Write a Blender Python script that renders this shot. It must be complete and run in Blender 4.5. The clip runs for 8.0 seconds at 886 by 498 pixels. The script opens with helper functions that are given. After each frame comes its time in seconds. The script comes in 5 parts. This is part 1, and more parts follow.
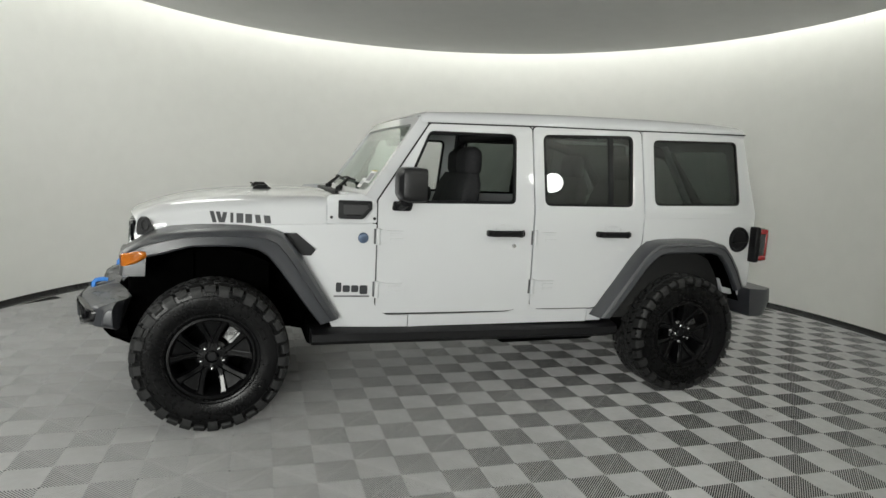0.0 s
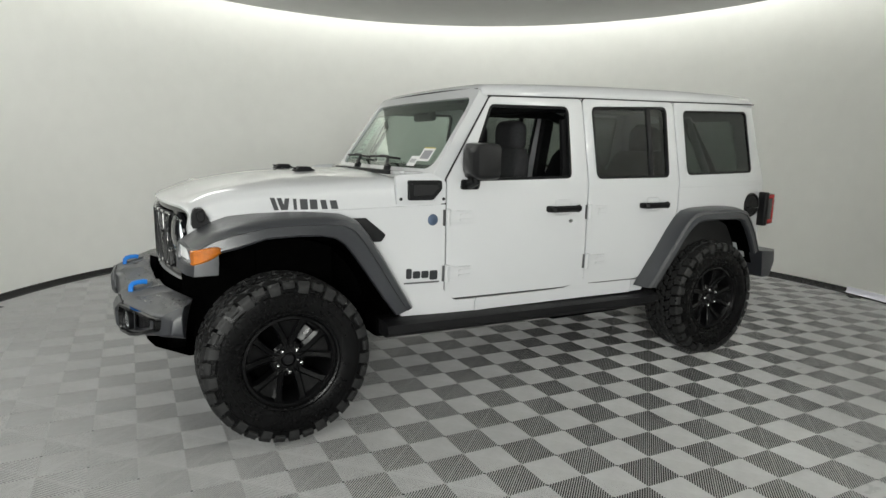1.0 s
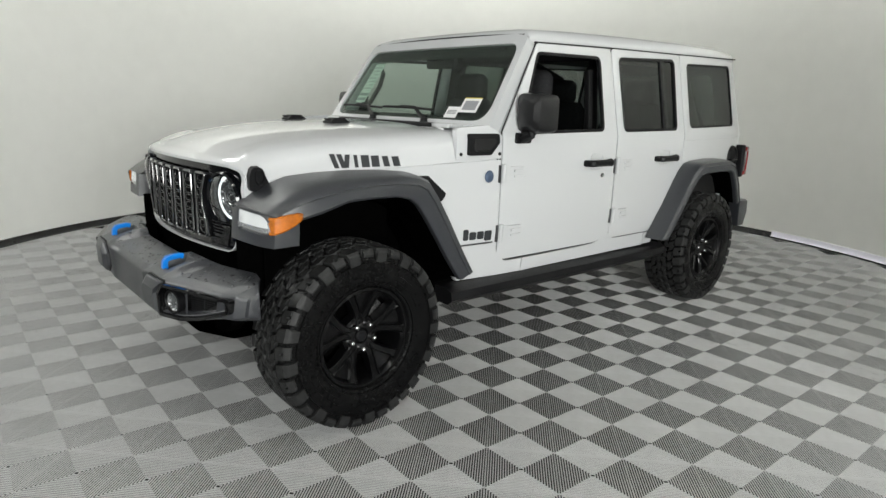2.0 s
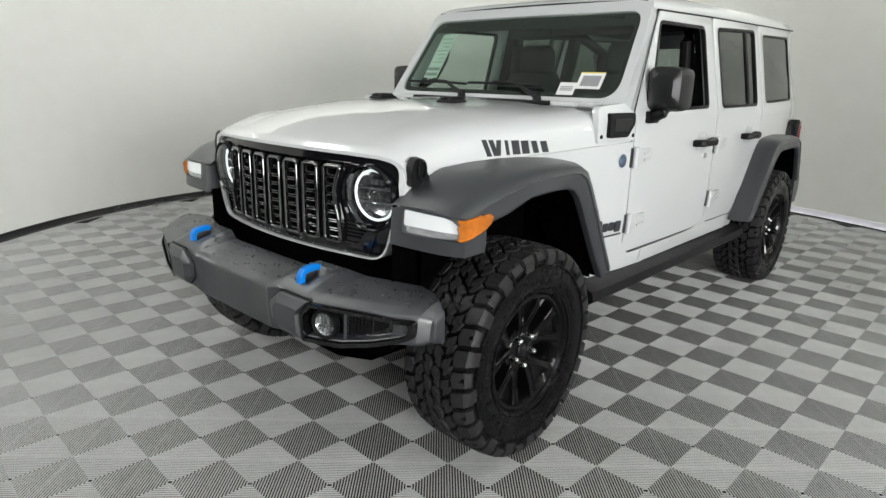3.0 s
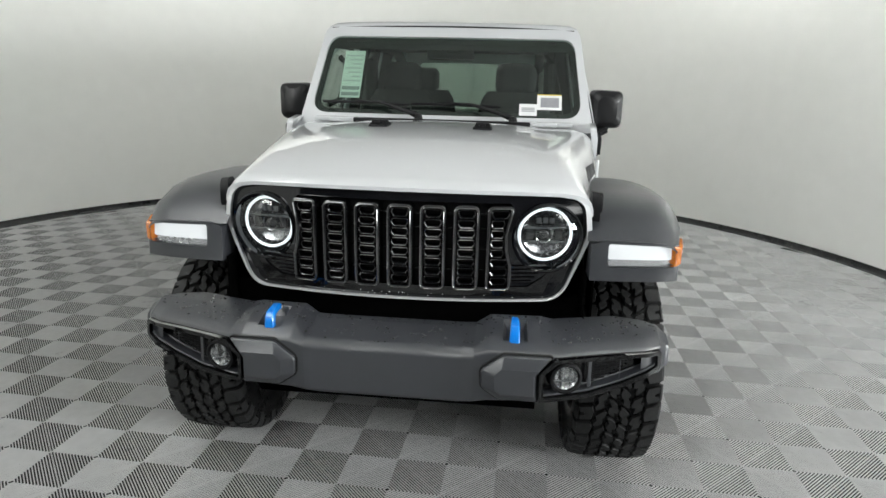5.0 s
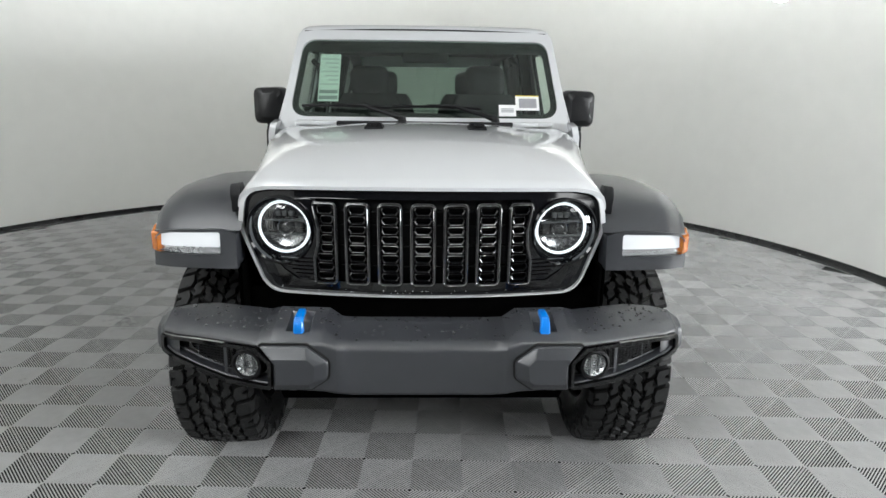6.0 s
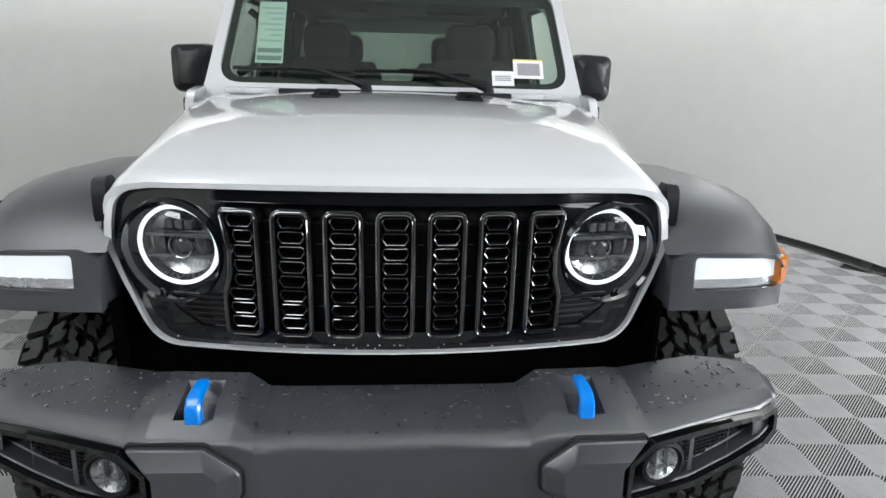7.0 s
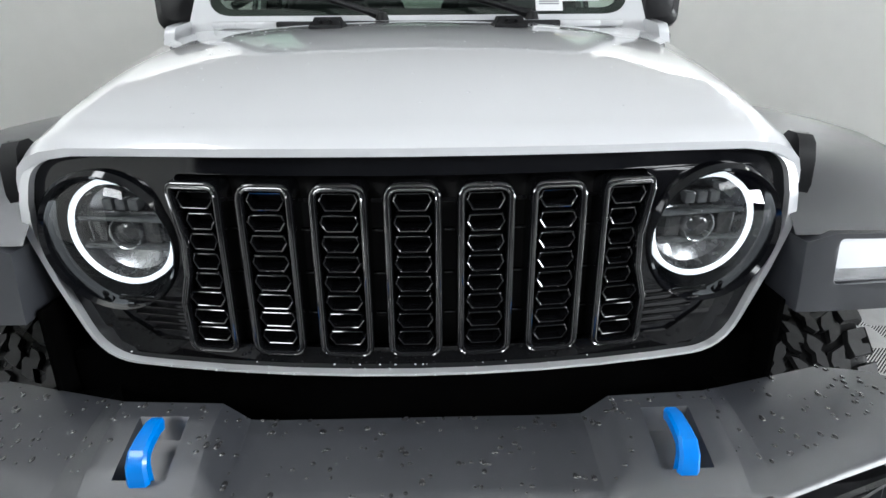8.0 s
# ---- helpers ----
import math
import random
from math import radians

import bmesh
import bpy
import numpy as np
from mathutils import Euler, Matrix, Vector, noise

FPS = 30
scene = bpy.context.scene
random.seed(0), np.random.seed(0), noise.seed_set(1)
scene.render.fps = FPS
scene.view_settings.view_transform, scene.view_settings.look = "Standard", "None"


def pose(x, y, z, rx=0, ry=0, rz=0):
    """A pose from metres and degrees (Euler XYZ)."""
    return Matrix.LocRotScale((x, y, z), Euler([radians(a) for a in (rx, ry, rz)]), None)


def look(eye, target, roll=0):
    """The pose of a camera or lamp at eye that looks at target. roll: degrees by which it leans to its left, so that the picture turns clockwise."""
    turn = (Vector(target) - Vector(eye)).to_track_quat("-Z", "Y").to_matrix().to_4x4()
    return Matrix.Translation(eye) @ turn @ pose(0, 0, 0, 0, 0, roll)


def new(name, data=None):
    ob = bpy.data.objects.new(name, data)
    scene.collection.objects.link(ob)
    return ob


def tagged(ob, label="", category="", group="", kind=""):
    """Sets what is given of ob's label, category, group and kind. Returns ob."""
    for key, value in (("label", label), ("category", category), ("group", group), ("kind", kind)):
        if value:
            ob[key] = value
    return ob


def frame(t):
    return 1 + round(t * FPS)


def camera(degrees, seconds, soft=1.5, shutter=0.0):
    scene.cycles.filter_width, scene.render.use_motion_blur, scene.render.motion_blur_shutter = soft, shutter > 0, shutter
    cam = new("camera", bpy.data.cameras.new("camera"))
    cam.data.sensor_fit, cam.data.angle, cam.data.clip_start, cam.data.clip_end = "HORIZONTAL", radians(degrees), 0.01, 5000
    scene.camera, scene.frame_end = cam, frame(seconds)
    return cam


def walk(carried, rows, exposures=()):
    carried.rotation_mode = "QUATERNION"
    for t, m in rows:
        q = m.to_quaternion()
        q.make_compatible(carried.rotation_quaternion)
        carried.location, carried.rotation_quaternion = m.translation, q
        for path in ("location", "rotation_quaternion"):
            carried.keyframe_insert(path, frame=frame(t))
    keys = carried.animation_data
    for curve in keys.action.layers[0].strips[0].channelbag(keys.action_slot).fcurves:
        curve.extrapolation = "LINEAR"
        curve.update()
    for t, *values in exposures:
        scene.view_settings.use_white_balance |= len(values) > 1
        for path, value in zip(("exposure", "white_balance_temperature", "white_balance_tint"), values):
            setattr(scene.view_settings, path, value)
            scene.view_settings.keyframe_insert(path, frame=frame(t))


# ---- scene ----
cam = camera(71.6, 8.0, 1.5)
PATH = [
    (0, (0.13, -4.218, 1.453), (0.763, -2.34, 1.19), 2.6),
    (0.5, (-0.324, -3.97, 1.441), (0.492, -2.163, 1.182), 2.2),
    (1, (-0.732, -3.662, 1.418), (0.228, -1.938, 1.092), 1.1),
    (1.2, (-0.888, -3.54, 1.414), (0.159, -1.875, 1.053), 1.7),
    (2.3, (-1.542, -2.686, 1.382), (-0.187, -1.296, 0.901), 1.5),
    (2.5, (-1.636, -2.526, 1.384), (-0.241, -1.178, 0.895), 1.5),
    (3, (-1.767, -2.046, 1.369), (-0.341, -0.75, 0.836), 1.4),
    (3.5, (-1.858, -1.543, 1.373), (-0.306, -0.385, 0.875), 4.1),
    (4, (-1.979, -1.061, 1.382), (-0.235, -0.281, 0.791), 4.1),
    (4.5, (-2.194, -0.62, 1.41), (-0.315, -0.185, 0.884), 2.0),
    (4.7, (-2.278, -0.496, 1.437), (-0.375, -0.172, 0.913), 1.9),
    (5.8, (-2.504, -0.023, 1.427), (-0.559, -0.052, 0.961), 0.2),
    (6, (-2.427, -0.012, 1.417), (-0.488, -0.065, 0.929), 0.7),
    (6.5, (-2.029, -0.031, 1.378), (-0.105, -0.141, 0.842), 1.7),
    (7, (-1.707, -0.002, 1.348), (0.211, -0.153, 0.802), 1.5),
    (7.5, (-1.464, 0.037, 1.315), (0.439, -0.117, 0.72), 0.6),
    (8, (-1.33, -0.025, 1.303), (0.537, -0.066, 0.588), -0.4),
]
walk(cam, [(t, look(eye, target, roll)) for t, eye, target, roll in PATH], [(0, -0.22, 6500, 5), (2.5, 0.17, 6400, 6), (4.0, 0.37, 6330, 6), (6.0, 0.50, 6170, 8), (8, 0.56, 6000, 9)])

# ---- light ----
world = bpy.data.worlds.new("world")
scene.world = world
world.use_nodes = True
world.node_tree.nodes["Background"].inputs[0].default_value = (0.8, 0.85, 0.9, 1)
world.node_tree.nodes["Background"].inputs[1].default_value = 0.02
scene.view_settings.exposure = 0.0

BOOTH = Vector((1.89, 0.55, 0.0))
RADIUS, CEIL = 4.18, 3.07
COVE, COVE_FRONT = 7.4, 20.0
# unseen ceiling lamp added to lift the passenger side
FILL_LAMPS = [(-0.5, 1.6, 8)]
AIM = (1.0, 0.0, 0.9)
# unseen softboxes added to fill the doors, walls and floor with light
FILL_SOFTBOXES = [(-5.2, -6.0, 3.9, 25, AIM), (-2.4, -7.8, 1.6, 340, (1.6, 0.0, 1.3)), (-5.5, 3.4, 4.4, 75, (-0.5, 1.4, 0.0))]


# ---- materials ----
def principled(name, color, rough=0.5, metal=0.0, coat=0.0, coat_rough=0.03, grain=0.0, grain_size=40.0, bump=0.0, bump_size=200.0, emit=None, emit_strength=0.0, rough_var=0.0, spec=0.5):
    """A surface whose colour and roughness wander at two scales, with fine relief."""
    m = bpy.data.materials.new(name)
    m.use_nodes = True
    nt = m.node_tree
    b = nt.nodes["Principled BSDF"]
    b.inputs["Base Color"].default_value = (*color, 1)
    b.inputs["Roughness"].default_value = rough
    b.inputs["Metallic"].default_value = metal
    b.inputs["Coat Weight"].default_value = coat
    b.inputs["Coat Roughness"].default_value = coat_rough
    b.inputs["Specular IOR Level"].default_value = spec
    if emit:
        b.inputs["Emission Color"].default_value = (*emit, 1)
        b.inputs["Emission Strength"].default_value = emit_strength
    if grain or bump or rough_var:
        co = nt.nodes.new("ShaderNodeTexCoord")
        big = nt.nodes.new("ShaderNodeTexNoise")
        big.inputs["Scale"].default_value = grain_size / 12
        big.inputs["Detail"].default_value = 3
        small = nt.nodes.new("ShaderNodeTexNoise")
        small.inputs["Scale"].default_value = grain_size
        small.inputs["Detail"].default_value = 4
        nt.links.new(co.outputs["Object"], big.inputs["Vector"])
        nt.links.new(co.outputs["Object"], small.inputs["Vector"])
        add = nt.nodes.new("ShaderNodeMath")
        add.operation = "ADD"
        nt.links.new(big.outputs["Fac"], add.inputs[0])
        nt.links.new(small.outputs["Fac"], add.inputs[1])
        if grain:
            ramp = nt.nodes.new("ShaderNodeMapRange")
            ramp.inputs["From Min"].default_value = 0.7
            ramp.inputs["From Max"].default_value = 1.3
            ramp.inputs["To Min"].default_value = 1 - grain
            ramp.inputs["To Max"].default_value = 1 + grain
            nt.links.new(add.outputs[0], ramp.inputs["Value"])
            mul = nt.nodes.new("ShaderNodeVectorMath")
            mul.operation = "SCALE"
            mul.inputs[0].default_value = color
            nt.links.new(ramp.outputs[0], mul.inputs["Scale"])
            nt.links.new(mul.outputs[0], b.inputs["Base Color"])
        if rough_var:
            rr = nt.nodes.new("ShaderNodeMapRange")
            rr.inputs["From Min"].default_value = 0.7
            rr.inputs["From Max"].default_value = 1.3
            rr.inputs["To Min"].default_value = max(rough - rough_var, 0.02)
            rr.inputs["To Max"].default_value = rough + rough_var
            nt.links.new(add.outputs[0], rr.inputs["Value"])
            nt.links.new(rr.outputs[0], b.inputs["Roughness"])
        if bump:
            fine = nt.nodes.new("ShaderNodeTexNoise")
            fine.inputs["Scale"].default_value = bump_size
            fine.inputs["Detail"].default_value = 2
            nt.links.new(co.outputs["Object"], fine.inputs["Vector"])
            bp = nt.nodes.new("ShaderNodeBump")
            bp.inputs["Strength"].default_value = bump
            bp.inputs["Distance"].default_value = 0.002
            nt.links.new(fine.outputs["Fac"], bp.inputs["Height"])
            nt.links.new(bp.outputs[0], b.inputs["Normal"])
    return m


def pane(name, tint, gloss=1.0):
    """A thin pane: what lies behind shows through the tint, and it mirrors by its angle."""
    m = bpy.data.materials.new(name)
    m.use_nodes = True
    nt = m.node_tree
    nt.nodes.remove(nt.nodes["Principled BSDF"])
    out = nt.nodes["Material Output"]
    clear = nt.nodes.new("ShaderNodeBsdfTransparent")
    clear.inputs[0].default_value = (*tint, 1)
    shine = nt.nodes.new("ShaderNodeBsdfGlossy")
    shine.inputs["Roughness"].default_value = 0.01
    shine.inputs["Color"].default_value = (gloss, gloss, gloss, 1)
    edge = nt.nodes.new("ShaderNodeLayerWeight")
    edge.inputs["Blend"].default_value = 0.5
    steep = nt.nodes.new("ShaderNodeMath")
    steep.operation = "POWER"
    steep.inputs[1].default_value = 5.0
    nt.links.new(edge.outputs["Facing"], steep.inputs[0])
    fres = nt.nodes.new("ShaderNodeMath")
    fres.operation = "MULTIPLY_ADD"
    fres.inputs[1].default_value, fres.inputs[2].default_value = 0.9, 0.05
    nt.links.new(steep.outputs[0], fres.inputs[0])
    mix = nt.nodes.new("ShaderNodeMixShader")
    nt.links.new(fres.outputs[0], mix.inputs[0])
    nt.links.new(clear.outputs[0], mix.inputs[1])
    nt.links.new(shine.outputs[0], mix.inputs[2])
    nt.links.new(mix.outputs[0], out.inputs[0])
    return m


PAINT = principled("white_paint", (0.65, 0.66, 0.675), 0.30, coat=1.0, coat_rough=0.02)
GLOSS = principled("gloss_black", (0.005, 0.005, 0.0055), 0.05, rough_var=0.03, grain=0.1)
PIANO = principled("piano_black", (0.0045, 0.0048, 0.0062), 0.07, spec=0.5, grain=0.1, rough_var=0.02)
PLASTIC = principled("grey_plastic", (0.033, 0.035, 0.041), 0.35, spec=0.9, grain=0.06, grain_size=30, bump=0.18, bump_size=900, rough_var=0.02)
TRIM = principled("black_plastic", (0.006, 0.006, 0.007), 0.45, spec=0.25, grain=0.15, grain_size=30, bump=0.15, bump_size=900, rough_var=0.06)
RIM_BLACK = principled("soft_gloss_black", (0.0055, 0.0057, 0.0066), 0.12, spec=1.0, coat=1.0, coat_rough=0.06, grain=0.1, rough_var=0.03)
SATIN = principled("satin_black", (0.010, 0.010, 0.011), 0.34, grain=0.1, rough_var=0.06)
RUBBER = principled("tyre_rubber", (0.0205, 0.0207, 0.0210), 0.5, spec=0.3, grain=0.3, grain_size=60, bump=0.25, bump_size=500)
SIDEWALL = principled("sidewall_rubber", (0.0040, 0.0040, 0.0043), 0.30, spec=0.20, grain=0.2, grain_size=50, bump=0.1, bump_size=400, rough_var=0.08)
ALLOY = principled("black_alloy", (0.003, 0.003, 0.0034), 0.35, spec=0.10, coat=0.55, coat_rough=0.03, grain=0.1)
CHROME = principled("chrome", (0.75, 0.75, 0.77), 0.12, metal=1.0, rough_var=0.05)
STEEL = principled("cast_steel", (0.16, 0.16, 0.165), 0.4, metal=1.0, grain=0.2, rough_var=0.1)
CAST = principled("bare_casting", (0.28, 0.28, 0.28), 0.3, metal=0.8, grain=0.25, rough_var=0.12, bump=0.3, bump_size=120)
# near-black without gloss: the shade under the car is put into this colour
UNDER = principled("underbody_shade_black", (0.0015, 0.0015, 0.0015), 0.9, spec=0.0, grain=0.3, grain_size=20, bump=0.3, bump_size=80)
CLOTH = principled("black_cloth", (0.024, 0.024, 0.026), 0.85, spec=0.2, grain=0.2, grain_size=80, bump=0.4, bump_size=900)
CABIN = principled("cabin_plastic", (0.011, 0.011, 0.012), 0.55, spec=0.3, grain=0.15, grain_size=30, bump=0.2, bump_size=600)
GREY_TRIM = principled("pale_grey_bar", (0.62, 0.62, 0.60), 0.7, grain=0.1, grain_size=30)
BLUE = principled("blue_hook_paint", (0.0, 0.20, 0.72), 0.32, coat=0.4, coat_rough=0.1, grain=0.06, rough_var=0.04)
AMBER = principled("amber_lens", (0.52, 0.145, 0.008), 0.12, coat=1.0, grain=0.25, grain_size=60)
RED = principled("red_lens", (0.30, 0.012, 0.015), 0.12, coat=1.0, grain=0.1, grain_size=60)
SMOKE = principled("smoked_lens", (0.03, 0.03, 0.032), 0.1, coat=1.0, grain=0.1)
LAMP_WHITE = principled("white_lamp", (0.5, 0.5, 0.5), 0.12, coat=1.0, emit=(0.95, 0.98, 1.0), emit_strength=0.38)
HALO = principled("halo_lamp", (0.9, 0.9, 0.9), 0.3, emit=(0.93, 0.98, 1.0), emit_strength=0.75)
REFLECT = principled("lamp_reflector", (0.72, 0.73, 0.75), 0.22, metal=0.85, grain=0.12, grain_size=70, rough_var=0.08)
DARK_REFLECT = principled("smoked_reflector", (0.48, 0.485, 0.50), 0.24, metal=0.9, grain=0.25, grain_size=70, rough_var=0.08)
GREY_LENS = principled("grey_lamp_glass", (0.10, 0.105, 0.11), 0.08, coat=1.0, grain=0.3, grain_size=60)
DECAL = principled("charcoal_vinyl", (0.03, 0.032, 0.036), 0.4, grain=0.08)
# near-black for the shade in gaps and openings, and for seals and print
SEAM = principled("gap_shade_seal_black", (0.01, 0.01, 0.01), 0.8, grain=0.1)
PAPER = principled("white_label", (0.88, 0.88, 0.88), 0.6, grain=0.04)
INK = principled("label_ink", (0.34, 0.34, 0.36), 0.6, grain=0.1)
YELLOW = principled("yellow_label", (0.75, 0.62, 0.08), 0.6, grain=0.05)
GREEN_PAPER = principled("pale_green_sheet", (0.86, 0.89, 0.87), 0.6, grain=0.05)
BADGE = principled("blue_grey_badge", (0.10, 0.14, 0.22), 0.3, metal=0.3, grain=0.1)
GLASS = pane("windscreen_glass", (0.80, 0.88, 0.83))
CLEAR = pane("clear_glass", (0.95, 0.96, 0.96))
TINT = pane("privacy_glass", (0.43, 0.46, 0.445), 1.0)
REAR_TINT = pane("rear_glass", (0.55, 0.60, 0.57))
WATER = principled("water_drop", (0.03, 0.03, 0.032), 0.05, coat=1.0, grain=0.1)
BEAD = principled("clear_bead", (0.75, 0.76, 0.78), 0.05, coat=1.0, grain=0.1)
WALL = principled("matt_wall_paint", (0.89, 0.89, 0.86), 0.55, grain=0.02, grain_size=6, bump=0.05, bump_size=120)
CEILING = principled("grey_ceiling", (0.78, 0.78, 0.77), 0.9, grain=0.02, grain_size=6, bump=0.05, bump_size=120)
HALL = principled("dark_hall_enclosure", (0.13, 0.13, 0.136), 0.85, grain=0.04, grain_size=6, bump=0.05)
SHEEN_BASE = principled("painted_base_sheen", (0.88, 0.87, 0.96), 0.2, coat=0.6, grain=0.03, grain_size=10, rough_var=0.06)
BASE = principled("black_rubber_base", (0.015, 0.015, 0.016), 0.16, grain=0.2, grain_size=12, rough_var=0.08)
TILE = principled("grey_rib_tile", (0.50, 0.502, 0.50), 0.36, grain=0.08, grain_size=22, bump=0.1, bump_size=300, rough_var=0.1)
SUBFLOOR = principled("dark_subfloor", (0.006, 0.006, 0.006), 0.8, grain=0.3, grain_size=8)
LIGHT_FACE = principled("cove_diffuser", (0.9, 0.9, 0.9), 0.5, emit=(1.0, 0.985, 0.95), emit_strength=COVE)
FRONT_FACE = principled("cove_diffuser_fill", (0.9, 0.9, 0.9), 0.5, emit=(1.0, 0.985, 0.95), emit_strength=COVE_FRONT)
ROUND_FACE = principled("round_lamp_diffuser", (0.9, 0.9, 0.9), 0.5, emit=(1.0, 0.985, 0.95), emit_strength=26.0)
# glowing front of the added fill lamps
LAMP_FACE = principled("fill_lamp_diffuser", (0.9, 0.9, 0.9), 0.5, emit=(1.0, 0.985, 0.95), emit_strength=4.0)


# ---- mesh helpers ----
from mathutils.geometry import tessellate_polygon


def lerp(a, b, f):
    return a + (b - a) * f


def smooth_of(points):
    """A smooth function through (x, value) pairs."""
    xs, ys = np.array([p[0] for p in points], float), np.array([p[1] for p in points], float)
    slope = np.gradient(ys, xs)

    def value(x):
        x = min(max(x, xs[0]), xs[-1])
        i = min(int(np.searchsorted(xs, x, side="right")) - 1, len(xs) - 2)
        h = xs[i + 1] - xs[i]
        s = (x - xs[i]) / h
        return float((2 * s**3 - 3 * s**2 + 1) * ys[i] + (s**3 - 2 * s**2 + s) * h * slope[i] + (3 * s**2 - 2 * s**3) * ys[i + 1] + (s**3 - s**2) * h * slope[i + 1])

    return value


def rounded(poly, radius, n=4):
    """A polygon with its corners rounded; radius is one number or one for each corner."""
    out, count = [], len(poly)
    for i, p in enumerate(poly):
        r = radius[i] if isinstance(radius, (list, tuple)) else radius
        p = Vector(p)
        a, b = Vector(poly[i - 1]) - p, Vector(poly[(i + 1) % count]) - p
        if r <= 0:
            out.append(tuple(p))
            continue
        half = a.angle(b) / 2
        cut = min(r / math.tan(half), 0.48 * a.length, 0.48 * b.length) if half > 1e-3 else 0
        s, e = p + a.normalized() * cut, p + b.normalized() * cut
        for k in range(n + 1):
            f = k / n
            out.append(tuple((1 - f) ** 2 * s + 2 * f * (1 - f) * p + f * f * e))
    return out


def inset(poly, d):
    """A polygon drawn in by d along its corners' normals."""
    area = sum(a[0] * b[1] - b[0] * a[1] for a, b in zip(poly, poly[1:] + poly[:1]))
    sign, out = (1 if area > 0 else -1), []
    for i, p in enumerate(poly):
        p, q, r = Vector(p), Vector(poly[i - 1]), Vector(poly[(i + 1) % len(poly)])
        u, v = (p - q), (r - p)
        if u.length < 1e-7 or v.length < 1e-7:
            u = v if u.length < 1e-7 else u
            v = u if v.length < 1e-7 else v
        n1, n2 = Vector((-u.y, u.x)).normalized() * sign, Vector((-v.y, v.x)).normalized() * sign
        m = n1 + n2
        m = m / max(m.length_squared / 2, 0.5)
        out.append(tuple(p + m * d))
    return out


def part(name, bm, material, parent, label="", sharp=35, kind=""):
    """Links a bmesh as one mesh object under a thing or a part."""
    me = bpy.data.meshes.new(name)
    bmesh.ops.recalc_face_normals(bm, faces=bm.faces)
    bm.to_mesh(me)
    bm.free()
    me.materials.append(material)
    me.shade_smooth()
    me.set_sharp_from_angle(angle=radians(sharp))
    ob = new(name, me)
    ob.parent = parent
    return tagged(ob, label=label, kind=kind)


def panel(outer, holes, where, thick, cuts=(), bevel=0.003, segments=2):
    """A plate: a flat outline with holes, laid on the surface where(u, v, depth)."""
    bm = bmesh.new()
    loops = [outer] + list(holes)
    flat = [p for loop in loops for p in loop]
    verts = [bm.verts.new((p[0], p[1], 0)) for p in flat]
    for tri in tessellate_polygon([[Vector((p[0], p[1], 0)) for p in loop] for loop in loops]):
        if len(set(tri)) == 3:
            try:
                bm.faces.new([verts[i] for i in tri])
            except ValueError:
                pass
    for axis, value in cuts:
        no = (1, 0, 0) if axis == "u" else (0, 1, 0)
        bmesh.ops.bisect_plane(bm, geom=bm.verts[:] + bm.edges[:] + bm.faces[:], dist=1e-6, plane_co=(value * no[0], value * no[1], 0), plane_no=no)
    front = list(bm.faces)
    made = bmesh.ops.extrude_face_region(bm, geom=front)["geom"]
    back = {g for g in made if isinstance(g, bmesh.types.BMVert)}
    rim = [e for e in bm.edges if not (e.verts[0] in back or e.verts[1] in back) and len(e.link_faces) == 2 and any(any(v in back for v in f.verts) for f in e.link_faces)]
    for v in bm.verts:
        v.co = where(v.co.x, v.co.y, thick if v in back else 0.0)
    if bevel:
        bmesh.ops.bevel(bm, geom=rim, offset=bevel, segments=segments, affect="EDGES", clamp_overlap=True, profile=0.5)
    return bm


def loft(sections, closed=False, caps=False, around=False):
    """A skin over rows of points. closed: each row is a ring; around: the last row joins the first."""
    bm = bmesh.new()
    rows = [[bm.verts.new(p) for p in row] for row in sections]
    n = len(rows[0])
    pairs = list(zip(rows, rows[1:])) + ([(rows[-1], rows[0])] if around else [])
    for a, b in pairs:
        for j in range(n if closed else n - 1):
            k = (j + 1) % n
            quad = [a[j], a[k], b[k], b[j]]
            if len({tuple(v.co) for v in quad}) >= 3:
                bm.faces.new(quad)
    if caps:
        bm.faces.new(rows[0])
        bm.faces.new(list(reversed(rows[-1])))
    bmesh.ops.remove_doubles(bm, verts=bm.verts, dist=1e-5)
    return bm


def lathe(profile, n, centre=(0, 0, 0), axis="y", closed=False):
    """A turned body: profile of (radius, along) about an axis through centre."""
    rows = []
    for i in range(n):
        a = 2 * math.pi * i / n
        row = []
        for r, h in profile:
            c, s = r * math.cos(a), r * math.sin(a)
            p = {"y": (c, h, s), "x": (h, c, s), "z": (c, s, h)}[axis]
            row.append((p[0] + centre[0], p[1] + centre[1], p[2] + centre[2]))
        rows.append(row)
    return loft(rows, closed=closed, around=True)


def box(lo, hi, bevel=0.0, segments=2):
    bm = bmesh.new()
    bmesh.ops.create_cube(bm, size=1)
    for v in bm.verts:
        v.co = [lerp(lo[i], hi[i], v.co[i] + 0.5) for i in range(3)]
    if bevel:
        bmesh.ops.bevel(bm, geom=bm.edges[:], offset=bevel, segments=segments, affect="EDGES", clamp_overlap=True, profile=0.5)
    return bm


def sweep(line, where, profile):
    """A moulding carried round a closed outline on the surface where(u, v, depth); profile of (outwards, depth)."""
    rows = []
    for i, p in enumerate(line):
        d = Vector(line[(i + 1) % len(line)]) - Vector(line[i - 1])
        n = Vector((d.y, -d.x)).normalized()
        rows.append([where(p[0] + n.x * o, p[1] + n.y * o, h) for o, h in profile])
    return loft(rows, closed=True, around=True)


